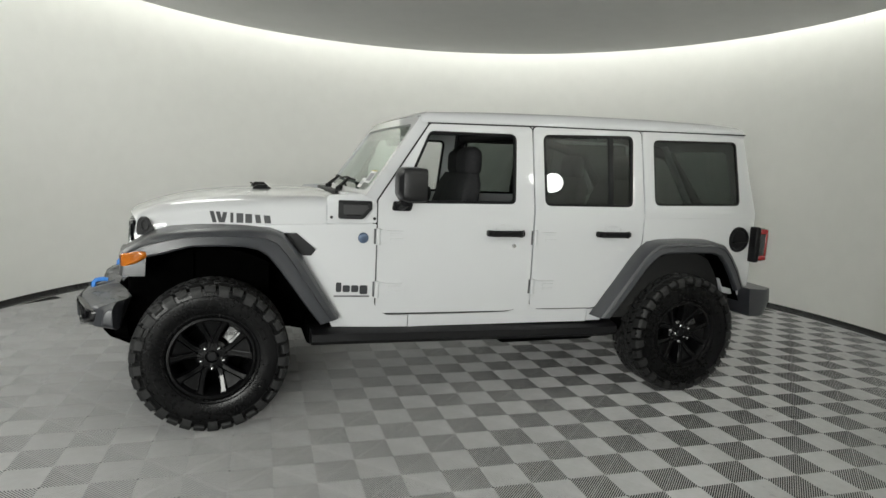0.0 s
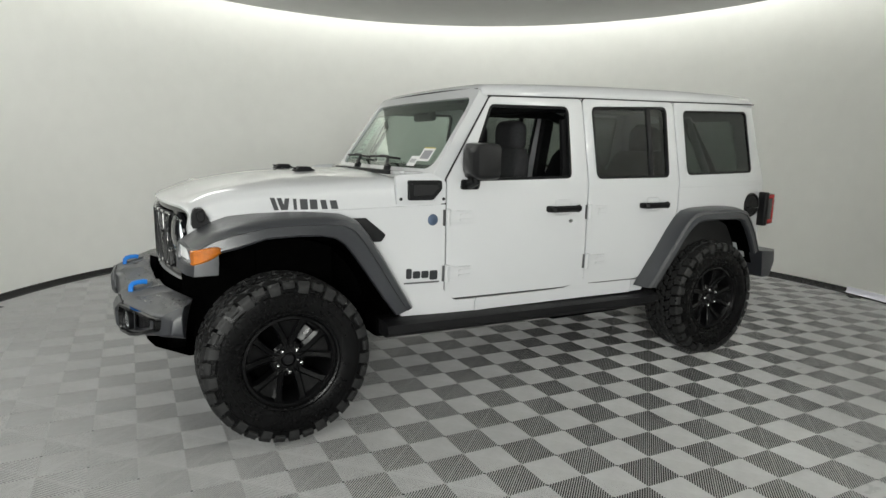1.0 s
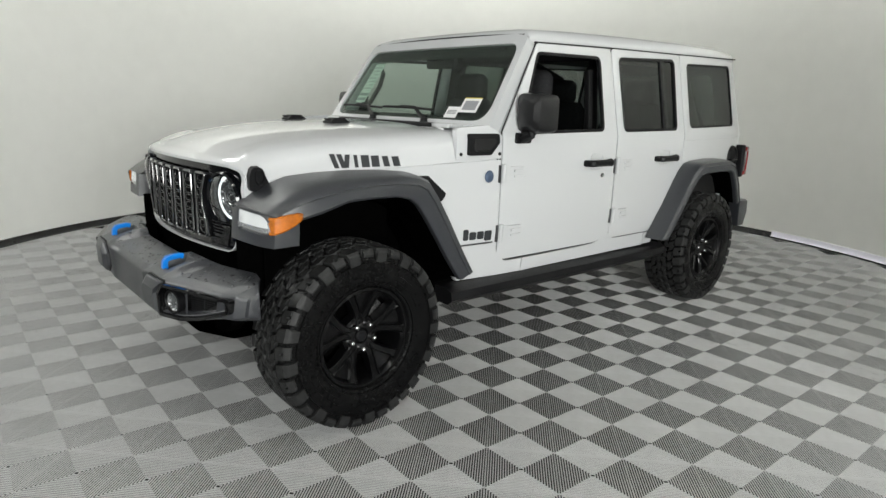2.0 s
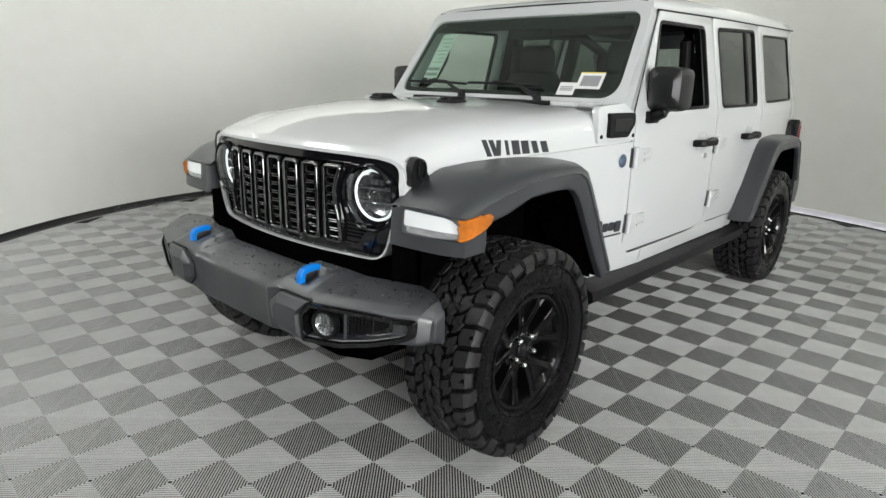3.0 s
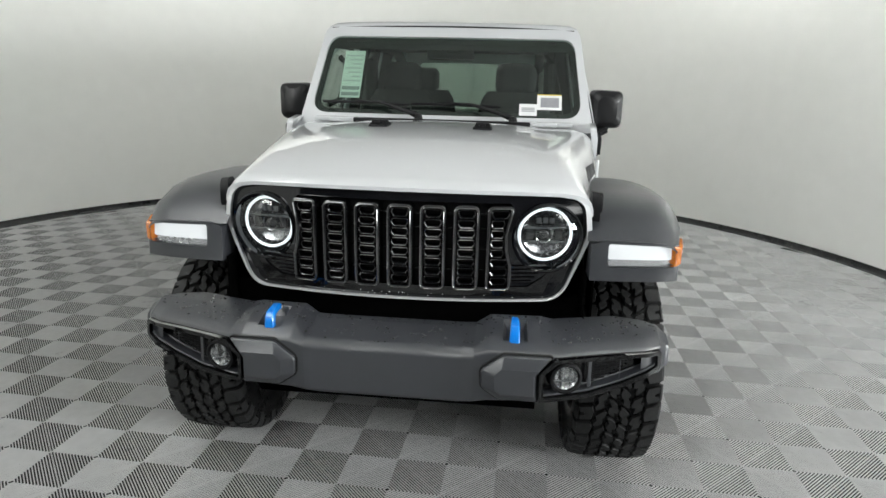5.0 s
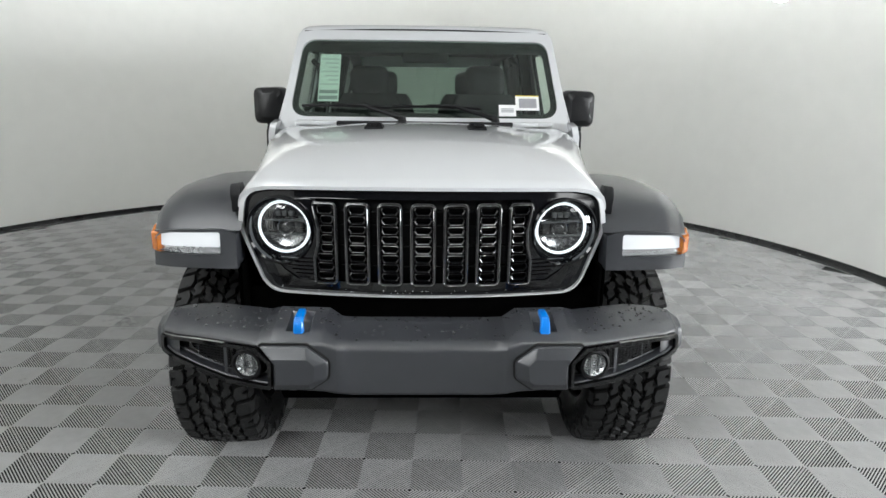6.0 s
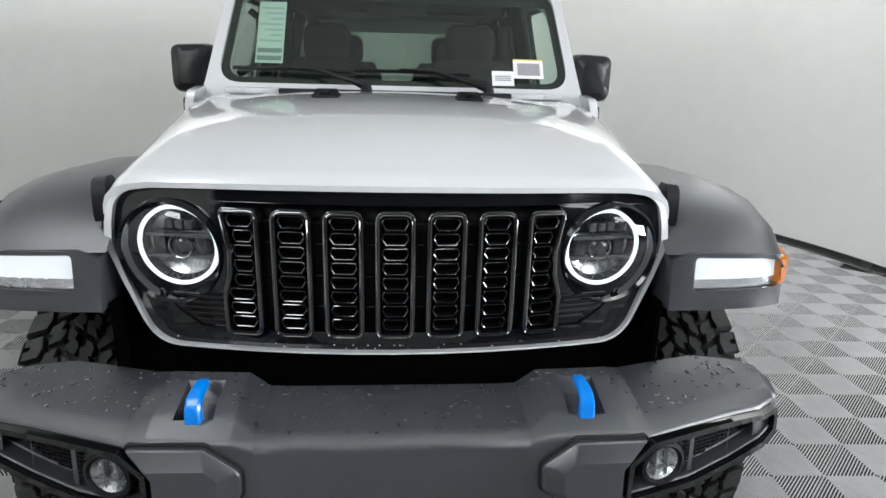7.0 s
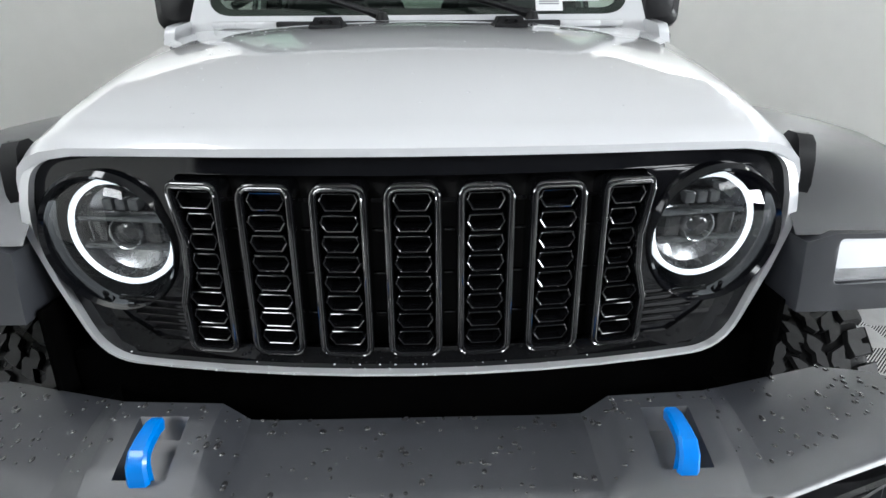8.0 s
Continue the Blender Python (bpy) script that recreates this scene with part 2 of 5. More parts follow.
def tube(points, radius, n=10, squash=1.0):
    """A rod along points; radius is one number or one for each point."""
    pts = [Vector(p) for p in points]
    rows = []
    for i, p in enumerate(pts):
        d = (pts[min(i + 1, len(pts) - 1)] - pts[max(i - 1, 0)]).normalized()
        up = Vector((0, 0, 1)) if abs(d.z) < 0.9 else Vector((1, 0, 0))
        s = d.cross(up).normalized()
        t = s.cross(d)
        r = radius[i] if isinstance(radius, (list, tuple)) else radius
        rows.append([p + (s * math.cos(2 * math.pi * k / n) + t * math.sin(2 * math.pi * k / n) * squash) * r for k in range(n)])
    return loft(rows, closed=True, caps=True)


def merge(into, other, m=None):
    """Adds a copy of one bmesh to another, moved by m."""
    seen = {v: into.verts.new(m @ v.co if m else v.co) for v in other.verts}
    for f in other.faces:
        into.faces.new([seen[v] for v in f.verts])
    return into


def mirrored(bm):
    """The mesh reflected in the car's middle plane, as a new bmesh."""
    return merge(bmesh.new(), bm, Matrix.Diagonal((1, -1, 1, 1)))


def both(name, bm, material, parent, label="", sharp=35):
    """A part on the driver's side and its mirror image on the other."""
    other = mirrored(bm)
    return part(name, bm, material, parent, label, sharp), part(name, other, material, parent, label, sharp)


# ---- the booth ----
def arc_wall(r0, r1, z0, z1, a0, a1, n):
    """A curved wall between two angles in degrees, with thickness."""
    rows = []
    for i in range(n + 1):
        a = radians(lerp(a0, a1, i / n))
        c, s = math.cos(a), math.sin(a)
        rows.append([BOOTH + Vector((r * c, r * s, z)) for r, z in ((r0, z0), (r0, z1), (r1, z1), (r1, z0))])
    return loft(rows, closed=True, caps=True)


GATE = (-97, 163)
wall_curved = tagged(part("wall_curved", arc_wall(RADIUS, RADIUS + 0.12, -0.02, CEIL, *GATE, 120), WALL, None), "pale warm grey matt curved studio wall", "wall", kind="structure")
tagged(part("wall_head", arc_wall(RADIUS, RADIUS + 0.12, CEIL, CEIL + 0.5, 0, 359.9, 160), WALL, None), "pale grey curved wall head above the ceiling edge", "wall", kind="structure")
tagged(part("cove_cap", arc_wall(3.5, RADIUS + 0.12, CEIL + 0.5, CEIL + 0.55, 0, 359.9, 160), WALL, None), "pale grey cap of the light cove", "ceiling", kind="structure")


def base_ring(a0, a1, n, foot=0.0, top=0.062):
    """A rubber skirting with a coved foot, along the curved wall."""
    rows = []
    for i in range(n + 1):
        a = radians(lerp(a0, a1, i / n))
        rows.append([BOOTH + Vector(((RADIUS - q) * math.cos(a), (RADIUS - q) * math.sin(a), z)) for q, z in ((0.001, top), (0.008, top - 0.002), (0.010, lerp(foot, top, 0.8)), (0.011, lerp(foot, top, 0.4)), (0.018, lerp(foot, top, 0.16)), (0.034, lerp(foot, top, 0.05)), (0.036, foot), (0.001, foot))])
    return loft(rows, closed=True, caps=True)


# angles of the stretch whose reflection is painted in as a pale colour
PALE = (-36.0, -11.0)
baseboard = tagged(part("baseboard", base_ring(PALE[1], GATE[1], 120), BASE, None), "black rubber baseboard along the curved wall", "baseboard", kind="structure")
tagged(part("baseboard", base_ring(GATE[0], PALE[0], 60), BASE, None), "black rubber baseboard along the curved wall", "baseboard", kind="structure")
pale = tagged(part("baseboard", base_ring(PALE[0] + 0.04, PALE[1] - 0.04, 40, 0.016, 0.075), SHEEN_BASE, None), "baseboard stretch painted pale for its reflection, on a thin black foot strip", "baseboard", kind="structure")
part("foot_strip", base_ring(PALE[0] + 0.04, PALE[1] - 0.04, 40, 0.0, 0.0155), BASE, pale, "black rubber foot strip")

bm = bmesh.new()
bmesh.ops.create_circle(bm, cap_ends=True, segments=160, radius=RADIUS - 0.30)
top = bmesh.ops.extrude_face_region(bm, geom=bm.faces[:])["geom"]
for v in [g for g in top if isinstance(g, bmesh.types.BMVert)]:
    v.co.z += 0.06
bmesh.ops.translate(bm, verts=bm.verts, vec=BOOTH + Vector((0, 0, CEIL)))
tagged(part("ceiling", bm, CEILING, None), "plain mid grey flat ceiling disc", "ceiling", kind="structure")
# the light of the booth: a lit strip all round, above the edge of the ceiling disc
tagged(part("cove_light", arc_wall(RADIUS - 0.27, RADIUS - 0.03, CEIL + 0.46, CEIL + 0.48, -42, 187, 90), LIGHT_FACE, None), "ring of lit white diffuser above the ceiling edge", "lamp", kind="structure")
# brighter stretch added as fill for the car's front and driver's side
tagged(part("cove_light", arc_wall(RADIUS - 0.27, RADIUS - 0.03, CEIL + 0.46, CEIL + 0.48, 187.5, 317.5, 60), FRONT_FACE, None), "lit white diffuser brightened as added fill above the open side and beside it", "lamp", kind="structure")

floor = tagged(part("floor", box((-7.0, -13.0, -0.08), (7.5, 6.0, -0.017)), SUBFLOOR, None), "grey ribbed interlocking plastic tile floor", "floor", kind="structure")
# unseen enclosure added outside the booth, kept dark for what the gloss mirrors
tagged(part("wall_west", box((-7.12, -13.0, -0.06), (-7.0, 6.0, 6.2)), HALL, None), "unseen dark grey wall added to close off the hall", "wall", kind="structure")
tagged(part("wall_south", box((-7.0, -13.12, -0.06), (7.5, -13.0, 6.2)), HALL, None), "unseen dark grey wall added to close off the hall", "wall", kind="structure")
tagged(part("wall_east", box((7.5, -13.0, -0.06), (7.62, 6.0, 6.2)), HALL, None), "unseen dark grey wall added to close off the hall", "wall", kind="structure")
tagged(part("wall_north", box((-7.0, 6.0, -0.06), (7.5, 6.12, 6.2)), HALL, None), "unseen dark grey wall added to close off the hall", "wall", kind="structure")
tagged(part("ceiling_hall", box((-7.12, -13.12, 6.2), (7.62, 6.12, 6.3)), HALL, None), "unseen dark grey ceiling added to close off the hall", "ceiling", kind="structure")


def fill_ceiling_lamp(x, y, watts):
    """An unseen round flush lamp added under the ceiling as fill: a white rim and a glowing diffuser, with the light it
    gives.
    """
    lamp = tagged(new("fill_ceiling_lamp"), "unseen round white ceiling lamp added as fill, lit", "lamp", "ceiling lamps")
    lamp.location = (x, y, CEIL)
    part("rim", lathe([(0.46, 0.0), (0.46, -0.035), (0.435, -0.04), (0.43, -0.02)], 40, axis="z"), PAINT, lamp)
    part("diffuser", lathe([(0.0, -0.028), (0.43, -0.026)], 40, axis="z"), LAMP_FACE, lamp, "glowing opal diffuser")
    data = bpy.data.lights.new("fill_lamp_light", "AREA")
    data.shape, data.size, data.energy, data.color = "DISK", 0.86, watts, (1.0, 0.985, 0.955)
    glow = new("fill_lamp_light", data)
    glow.parent = lamp
    glow.location = (0, 0, -0.05)


for lx, ly, watts in FILL_LAMPS:
    fill_ceiling_lamp(lx, ly, watts)

def wall_lamp(x, y, z, aim):
    """A round work lamp on a bracket from the curved wall: a dish, a glowing disc and an arm."""
    lamp = tagged(new("wall_lamp"), "round white lamp on a wall bracket, lit", "lamp")
    lamp.matrix_basis = look((x, y, z), aim)
    part("dish", lathe([(0.108, 0.0), (0.114, -0.005), (0.117, 0.004), (0.10, 0.045), (0.05, 0.07), (0.0, 0.072)], 40, axis="z"), TRIM, lamp)
    part("diffuser", lathe([(0.0, -0.003), (0.108, 0.0)], 40, axis="z"), ROUND_FACE, lamp, "glowing opal disc")
    way = (Vector((x, y, 0)) - BOOTH).normalized()
    back = lamp.matrix_basis.inverted() @ (BOOTH + way * (RADIUS + 0.01) + Vector((0, 0, z)))
    part("bracket", tube([(0, 0, 0.06), (0, 0, 0.12), back], 0.015, 10), TRIM, lamp)


wall_lamp(3.40, -3.17, 2.36, (2.01, -0.75, 1.37))


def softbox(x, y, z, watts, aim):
    """An unseen softbox added as fill, hung in the hall: a black shell, a glowing front and two hanger rods."""
    lamp = tagged(new("fill_softbox"), "unseen black softbox with white front, added as fill, lit", "lamp", "softbox lamps")
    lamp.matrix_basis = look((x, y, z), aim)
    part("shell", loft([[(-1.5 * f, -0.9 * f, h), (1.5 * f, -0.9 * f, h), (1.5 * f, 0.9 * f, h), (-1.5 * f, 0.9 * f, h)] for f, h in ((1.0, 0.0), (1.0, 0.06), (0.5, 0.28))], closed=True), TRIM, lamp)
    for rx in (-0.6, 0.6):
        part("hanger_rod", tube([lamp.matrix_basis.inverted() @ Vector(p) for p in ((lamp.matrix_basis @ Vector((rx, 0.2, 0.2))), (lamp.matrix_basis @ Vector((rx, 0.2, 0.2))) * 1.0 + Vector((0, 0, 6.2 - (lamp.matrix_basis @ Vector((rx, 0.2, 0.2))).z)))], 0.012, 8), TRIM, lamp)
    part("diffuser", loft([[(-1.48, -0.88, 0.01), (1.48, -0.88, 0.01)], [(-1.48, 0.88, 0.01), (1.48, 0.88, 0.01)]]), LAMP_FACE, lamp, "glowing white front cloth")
    data = bpy.data.lights.new("fill_softbox_light", "AREA")
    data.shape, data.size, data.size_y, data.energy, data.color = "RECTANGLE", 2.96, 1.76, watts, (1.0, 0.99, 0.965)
    glow = new("fill_softbox_light", data)
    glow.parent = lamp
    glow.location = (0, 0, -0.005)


for bx, by, bz, watts, aim in FILL_SOFTBOXES:
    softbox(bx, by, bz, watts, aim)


# ---- the car ----
car = tagged(new("car"), "white four-door off-road car with grey plastic flares, parked", "car")

# half widths of the body along its length
HALF = smooth_of([(-0.47, 0.598), (-0.2, 0.632), (0.0, 0.66), (0.285, 0.713), (0.6, 0.755), (0.885, 0.786), (1.3, 0.796), (2.0, 0.80), (2.7, 0.80), (3.2, 0.79), (3.45, 0.775), (3.6, 0.752), (3.67, 0.735)])


def side(x, z, d=0.0):
    """The driver's side of the body; d is the depth under the skin."""
    y = HALF(x) - max(z - 1.22, 0) * 0.205 - max(0.75 - z, 0) * 0.08
    return Vector((x, -(y - d), z))


Z_CUTS = [("v", 1.22), ("v", 0.75), ("v", 1.0), ("v", 1.45)]
X_CUTS = [("u", x) for x in (-0.3, -0.1, 0.1, 0.3, 0.5, 0.7, 0.9, 1.2, 2.0, 2.7, 3.0, 3.2, 3.4, 3.5)]


def skin(outer, holes=(), d=0.0, thick=0.03, bevel=0.004):
    return panel(outer, holes, lambda u, v, t: side(u, v, d + t), thick, Z_CUTS + X_CUTS, bevel)


# doors
front_door_line = rounded([(0.889, 0.592), (1.866, 0.583), (1.866, 1.725), (1.205, 1.705), (0.889, 1.25)], [0.06, 0.154, 0.03, 0.03, 0.02], 7)
front_window = rounded([(1.000, 1.238), (1.742, 1.250), (1.760, 1.675), (1.200, 1.664)], [0.03, 0.04, 0.045, 0.05], 5)
rear_door_line = rounded([(1.876, 0.592), (2.36, 0.585), (2.60, 0.86), (2.669, 1.02), (2.669, 1.745), (1.876, 1.727)], [0.06, 0.1, 0.15, 0.1, 0.03, 0.03], 5)
rear_window = rounded([(1.942, 1.244), (2.580, 1.250), (2.604, 1.714), (1.942, 1.684)], 0.045, 5)
quarter_window = rounded([(2.756, 1.263), (3.497, 1.277), (3.489, 1.722), (2.763, 1.697)], 0.045, 5)


def gasket(line, d=-0.002, width=0.016, label=""):
    return panel(line, [inset(line, width)], lambda u, v, t: side(u, v, d + t), 0.02, Z_CUTS, 0.003)


doors = {}
for name, line, window in (("front_door", front_door_line, front_window), ("rear_door", rear_door_line, rear_window)):
    doors[name] = both(name, skin(line, [window]), PAINT, car)
    for k, ob in enumerate(doors[name]):
        bm = gasket(window)
        part("window_seal", bm if k == 0 else mirrored(bm), TRIM, ob, "black rubber window seal")
        # dark strip stands in for the shade in the door's gap
        bm = sweep(line, side, [(0.009, 0.006), (0.0, 0.0055), (-0.004, 0.006), (0.0, 0.010)])
        part("door_gap_shade", bm if k == 0 else mirrored(bm), SEAM, ob, "dark strip for the shade in the gap round the door")

# panes: the driver's window is down
bm = panel(inset(front_window, 0.006), [], lambda u, v, t: side(u, v, 0.012 + t), 0.003, Z_CUTS, 0)
part("window_pane", mirrored(bm), CLEAR, doors["front_door"][1], "clear window pane")
bm.free()
for k in (0, 1):
    bm = panel(inset(rear_window, 0.006), [], lambda u, v, t: side(u, v, 0.010 + t), 0.003, Z_CUTS, 0)
    part("window_pane", bm if k == 0 else mirrored(bm), TINT, doors["rear_door"][k], "dark tinted window pane")
    bm = panel([(2.405, 1.256), (2.438, 1.256), (2.452, 1.70), (2.419, 1.70)], [], lambda u, v, t: side(u, v, 0.002 + t), 0.02, Z_CUTS, 0.002)
    part("window_divider", bm if k == 0 else mirrored(bm), TRIM, doors["rear_door"][k], "black window divider bar")

# hardtop quarter with its window, lower quarter, front fender side, sill
quarter = both("hardtop_quarter", skin(rounded([(2.678, 1.187), (3.648, 1.193), (3.562, 1.79), (2.678, 1.745)], [0.01, 0.02, 0.05, 0.02]), [quarter_window]), PAINT, car)
for k, ob in enumerate(quarter):
    bm = gasket(quarter_window, 0.004, 0.012)
    part("window_seal", bm if k == 0 else mirrored(bm), TRIM, ob, "black rubber window seal")
    bm = panel(inset(quarter_window, 0.004), [], lambda u, v, t: side(u, v, 0.010 + t), 0.003, Z_CUTS, 0)
    part("window_pane", bm if k == 0 else mirrored(bm), TINT, ob, "dark tinted window pane")
lower = rounded([(2.30, 0.50), (2.40, 0.50), (2.66, 0.93), (2.72, 0.98), (3.26, 0.98), (3.40, 0.66), (3.64, 0.62), (3.650, 1.188), (2.678, 1.182), (2.678, 1.02), (2.607, 0.855), (2.367, 0.578), (2.30, 0.578)], [0, 0, 0.06, 0.06, 0.06, 0.03, 0.05, 0.02, 0.0, 0.1, 0.1, 0.03, 0])
both("rear_quarter", skin(lower), PAINT, car)
fender_line = rounded([(0.645, 0.512), (0.70, 0.512), (1.085, 0.505), (1.085, 0.577), (0.95, 0.580), (0.881, 0.64), (0.881, 1.117), (0.6, 1.1075), (0.3, 1.0955), (0.0, 1.0855), (-0.2, 1.072), (-0.34, 1.052), (-0.34, 1.0), (0.27, 1.03), (0.34, 1.0), (0.40, 0.92), (0.48, 0.80), (0.58, 0.64)], [0, 0, 0, 0, 0.05, 0.05, 0.01, 0, 0, 0, 0, 0, 0, 0.03, 0.03, 0.03, 0.03, 0.03])
both("front_fender", skin(fender_line), PAINT, car)
both("sill", skin([(1.091, 0.505), (2.294, 0.497), (2.294, 0.579), (1.93, 0.586), (1.871, 0.625), (1.871, 0.709), (1.851, 0.6565), (1.8155, 0.6137), (1.767, 0.5857), (1.726, 0.5765), (1.60, 0.576), (1.091, 0.577)]), PAINT, car)

# cowl side with its vent
cowl_line = rounded([(0.604, 1.122), (0.881, 1.122), (0.881, 1.24), (0.80, 1.285), (0.604, 1.272)], [0.01, 0.01, 0.02, 0.03, 0.03])
cowls = both("cowl_side", skin(cowl_line), PAINT, car)
vent_line = rounded([(0.664, 1.142), (0.80, 1.142), (0.85, 1.20), (0.85, 1.246), (0.664, 1.246)], [0.012, 0.03, 0.02, 0.012, 0.012])
for k, ob in enumerate(cowls):
    bm = panel(vent_line, [inset(vent_line, 0.020)], lambda u, v, t: side(u, v, -0.018 + t), 0.02, [], 0.006)
    part("vent_surround", bm if k == 0 else mirrored(bm), TRIM, ob, "black plastic vent surround")
    bm = panel(inset(vent_line, 0.018), [], lambda u, v, t: side(u, v, -0.003 + t), 0.004, [], 0)
    part("vent_insert", bm if k == 0 else mirrored(bm), GLOSS, ob, "dark vent insert")
    blade = panel(rounded([(0.692, 1.166), (0.792, 1.166), (0.826, 1.202), (0.826, 1.222), (0.692, 1.222)], 0.008), [], lambda u, v, t: side(u, v, -0.020 + t), 0.016, [], 0.006)
    part("vent_blade", blade if k == 0 else mirrored(blade), SATIN, ob, "raised satin black vent blade")
    for bx, bz in ((0.628, 1.148), (0.868, 1.146)):
        bm = lathe([(0.0, -0.006), (0.008, -0.005), (0.009, 0.0)], 12, side(bx, bz))
        part("bolt", bm if k == 0 else mirrored(bm), TRIM, ob)

# inner shell that closes the body behind the gaps, dark to give them shade
bm = skin([(0.64, 0.51), (3.5, 0.50), (3.5, 0.64), (3.32, 0.92), (3.05, 0.99), (2.8, 0.96), (2.5, 0.64), (2.35, 0.60), (1.9, 0.72), (0.95, 0.70), (0.70, 0.68), (0.64, 0.60)], [], 0.034, 0.01, 0)
both("inner_sill", bm, SEAM, car, "dark inner body panel")
bm = skin([(1.84, 0.60), (1.905, 0.60), (1.905, 1.74), (1.84, 1.74)], [], 0.034, 0.06, 0)
both("centre_pillar", bm, CABIN, car, "black inner centre pillar")
bm = skin([(2.63, 0.98), (2.72, 0.98), (2.72, 1.75), (2.63, 1.75)], [], 0.034, 0.06, 0)
both("rear_pillar", bm, CABIN, car, "black inner rear pillar")
bm = skin([(0.84, 0.60), (0.95, 0.60), (0.95, 1.26), (0.84, 1.26)], [], 0.034, 0.04, 0)
both("hinge_pillar", bm, SEAM, car, "dark hinge pillar")
bm = skin([(2.66, 1.16), (3.63, 1.17), (3.625, 1.22), (2.66, 1.21)], [], 0.007, 0.01, 0)
both("hardtop_flange", bm, PAINT, car, "white flange under the hardtop")

# tailgate side, closing the rear
def tail(y, z, d=0.0):
    x = float(np.interp(z, [0.6, 0.9, 1.22, 1.79], [3.642, 3.652, 3.652, 3.562]))
    return Vector((x - d, y, z))


gate_line = rounded([(-0.74, 0.60), (0.74, 0.60), (0.745, 1.22), (0.63, 1.79), (-0.63, 1.79), (-0.745, 1.22)], 0.04)
gate_window = rounded([(-0.56, 1.24), (0.56, 1.24), (0.50, 1.66), (-0.50, 1.66)], 0.05)
bm = panel(gate_line, [gate_window], tail, 0.03, [("v", 0.9), ("v", 1.22)], 0.004)
tailgate = part("tailgate", bm, PAINT, car)
part("window_pane", panel(gate_window, [], lambda u, v, t: tail(u, v, 0.01 + t), 0.003, [], 0), REAR_TINT, tailgate, "lightly tinted window pane")


# hood
CROWN = smooth_of([(-0.478, 1.128), (-0.46, 1.144), (-0.42, 1.162), (-0.33, 1.195), (-0.2, 1.228), (0.0, 1.258), (0.3, 1.277), (0.66, 1.282)])
SEAM_Z = smooth_of([(-0.475, 1.04), (-0.3, 1.066), (-0.1, 1.085), (0.2, 1.096), (0.66, 1.114)])


def bow(y):
    """How far the grille's face falls back towards its sides."""
    return 0.25 * y * y


FRONT = [(0.620, 1.046), (0.618, 1.066), (0.611, 1.086), (0.595, 1.101), (0.566, 1.112), (0.517, 1.120), (0.415, 1.1235), (0.37, 1.1245), (0.27, 1.126), (0.15, 1.1275), (0, 1.128)]


def hood_row(x):
    """Half a cross-section of the hood; the nose follows the grille's bowed head."""
    w, zt, zs = HALF(x) - 0.002, CROWN(x), SEAM_Z(x)
    g = min(max((x + 0.35) / 0.9, 0), 1)
    half = [(w, zs), (w - 0.010, zs + lerp(0.033, 0.043, g)), (w - 0.020, zs + lerp(0.064, 0.084, g)), (w - 0.036, zs + lerp(0.090, 0.115, g)), (w - 0.066, zs + lerp(0.108, 0.135, g)), (w - 0.12, zs + lerp(0.126, 0.149, g)), (0.66 * w, zt - 0.020), (0.60 * w, zt - 0.016), (0.45 * w, zt - 0.008), (0.25 * w, zt - 0.003), (0, zt)]
    s = (x + 0.475) / 1.075
    nose = max(1 - (x + 0.475) / 0.30, 0) ** 2
    bulge = min(max((x + 0.15) / 0.5, 0), 1)
    rise = max(zt - 1.128, 0)
    out = []
    for j, (y, z) in enumerate(half):
        fy, fz = FRONT[j]
        z = min(z, zt - 0.002 * (10 - j))
        z = lerp(z, fz + rise * min(j / 4, 1) * 0.9, nose) + (0.003 * bulge if j >= 7 else 0)
        y = lerp(y, fy, nose)
        out.append((x + bow(y) * (1 - s) ** 2, y, z))
    return out


rows = []
for x in list(np.linspace(-0.478, -0.38, 8)) + list(np.linspace(-0.35, 0.60, 18)):
    h = hood_row(float(x))
    rows.append([(px, -y, z) for px, y, z in h] + [(px, y, z) for px, y, z in reversed(h[:-1])])
bm = loft(rows)
top = bmesh.ops.extrude_face_region(bm, geom=bm.faces[:])["geom"]
for v in [g for g in top if isinstance(g, bmesh.types.BMVert)]:
    v.co.z -= 0.012
    v.co.y *= 0.985
hood = part("hood", bm, PAINT, car, sharp=50)

# cowl between hood and windscreen, carrying on the hood's section
rows = []
tail_row = hood_row(0.60)
for x, fall in ((0.590, 0.010), (0.606, 0.006), (0.66, 0.008), (0.70, 0.020), (0.74, 0.030), (0.80, 0.036), (0.86, 0.040)):
    half = [(y + (HALF(x) - HALF(0.60)) * (1 if j < 6 else 0.3) - 0.004, z - fall * (0.3 if j < 5 else 1.0)) for j, (_, y, z) in enumerate(tail_row)]
    half[-1] = (0.0, half[-1][1])
    rows.append([(x, -y, z) for y, z in half] + [(x, y, z) for y, z in reversed(half[:-1])])
part("cowl", loft(rows), PAINT, car)
bm = box((0.690, -0.44, 1.262), (0.742, 0.44, 1.284), 0.006)
part("cowl_grille", bm, TRIM, car, "black plastic cowl grille below the windscreen")


# windscreen: coordinates across (y) and up the slope (z)
def screen(y, z, d=0.0):
    x = 0.776 + (z - 1.25) * 0.694 + 0.05 * y * y
    return Vector((x + 0.82 * d, y, z - 0.57 * d))


frame_line = rounded([(-0.755, 1.235), (0.755, 1.235), (0.690, 1.752), (-0.690, 1.752)], [0.02, 0.02, 0.05, 0.05])
glass_line = rounded([(-0.703, 1.300), (0.703, 1.300), (0.660, 1.701), (-0.660, 1.701)], [0.085, 0.085, 0.075, 0.075], 7)
y_cuts = [("u", y) for y in (-0.6, -0.4, -0.2, 0, 0.2, 0.4, 0.6)]
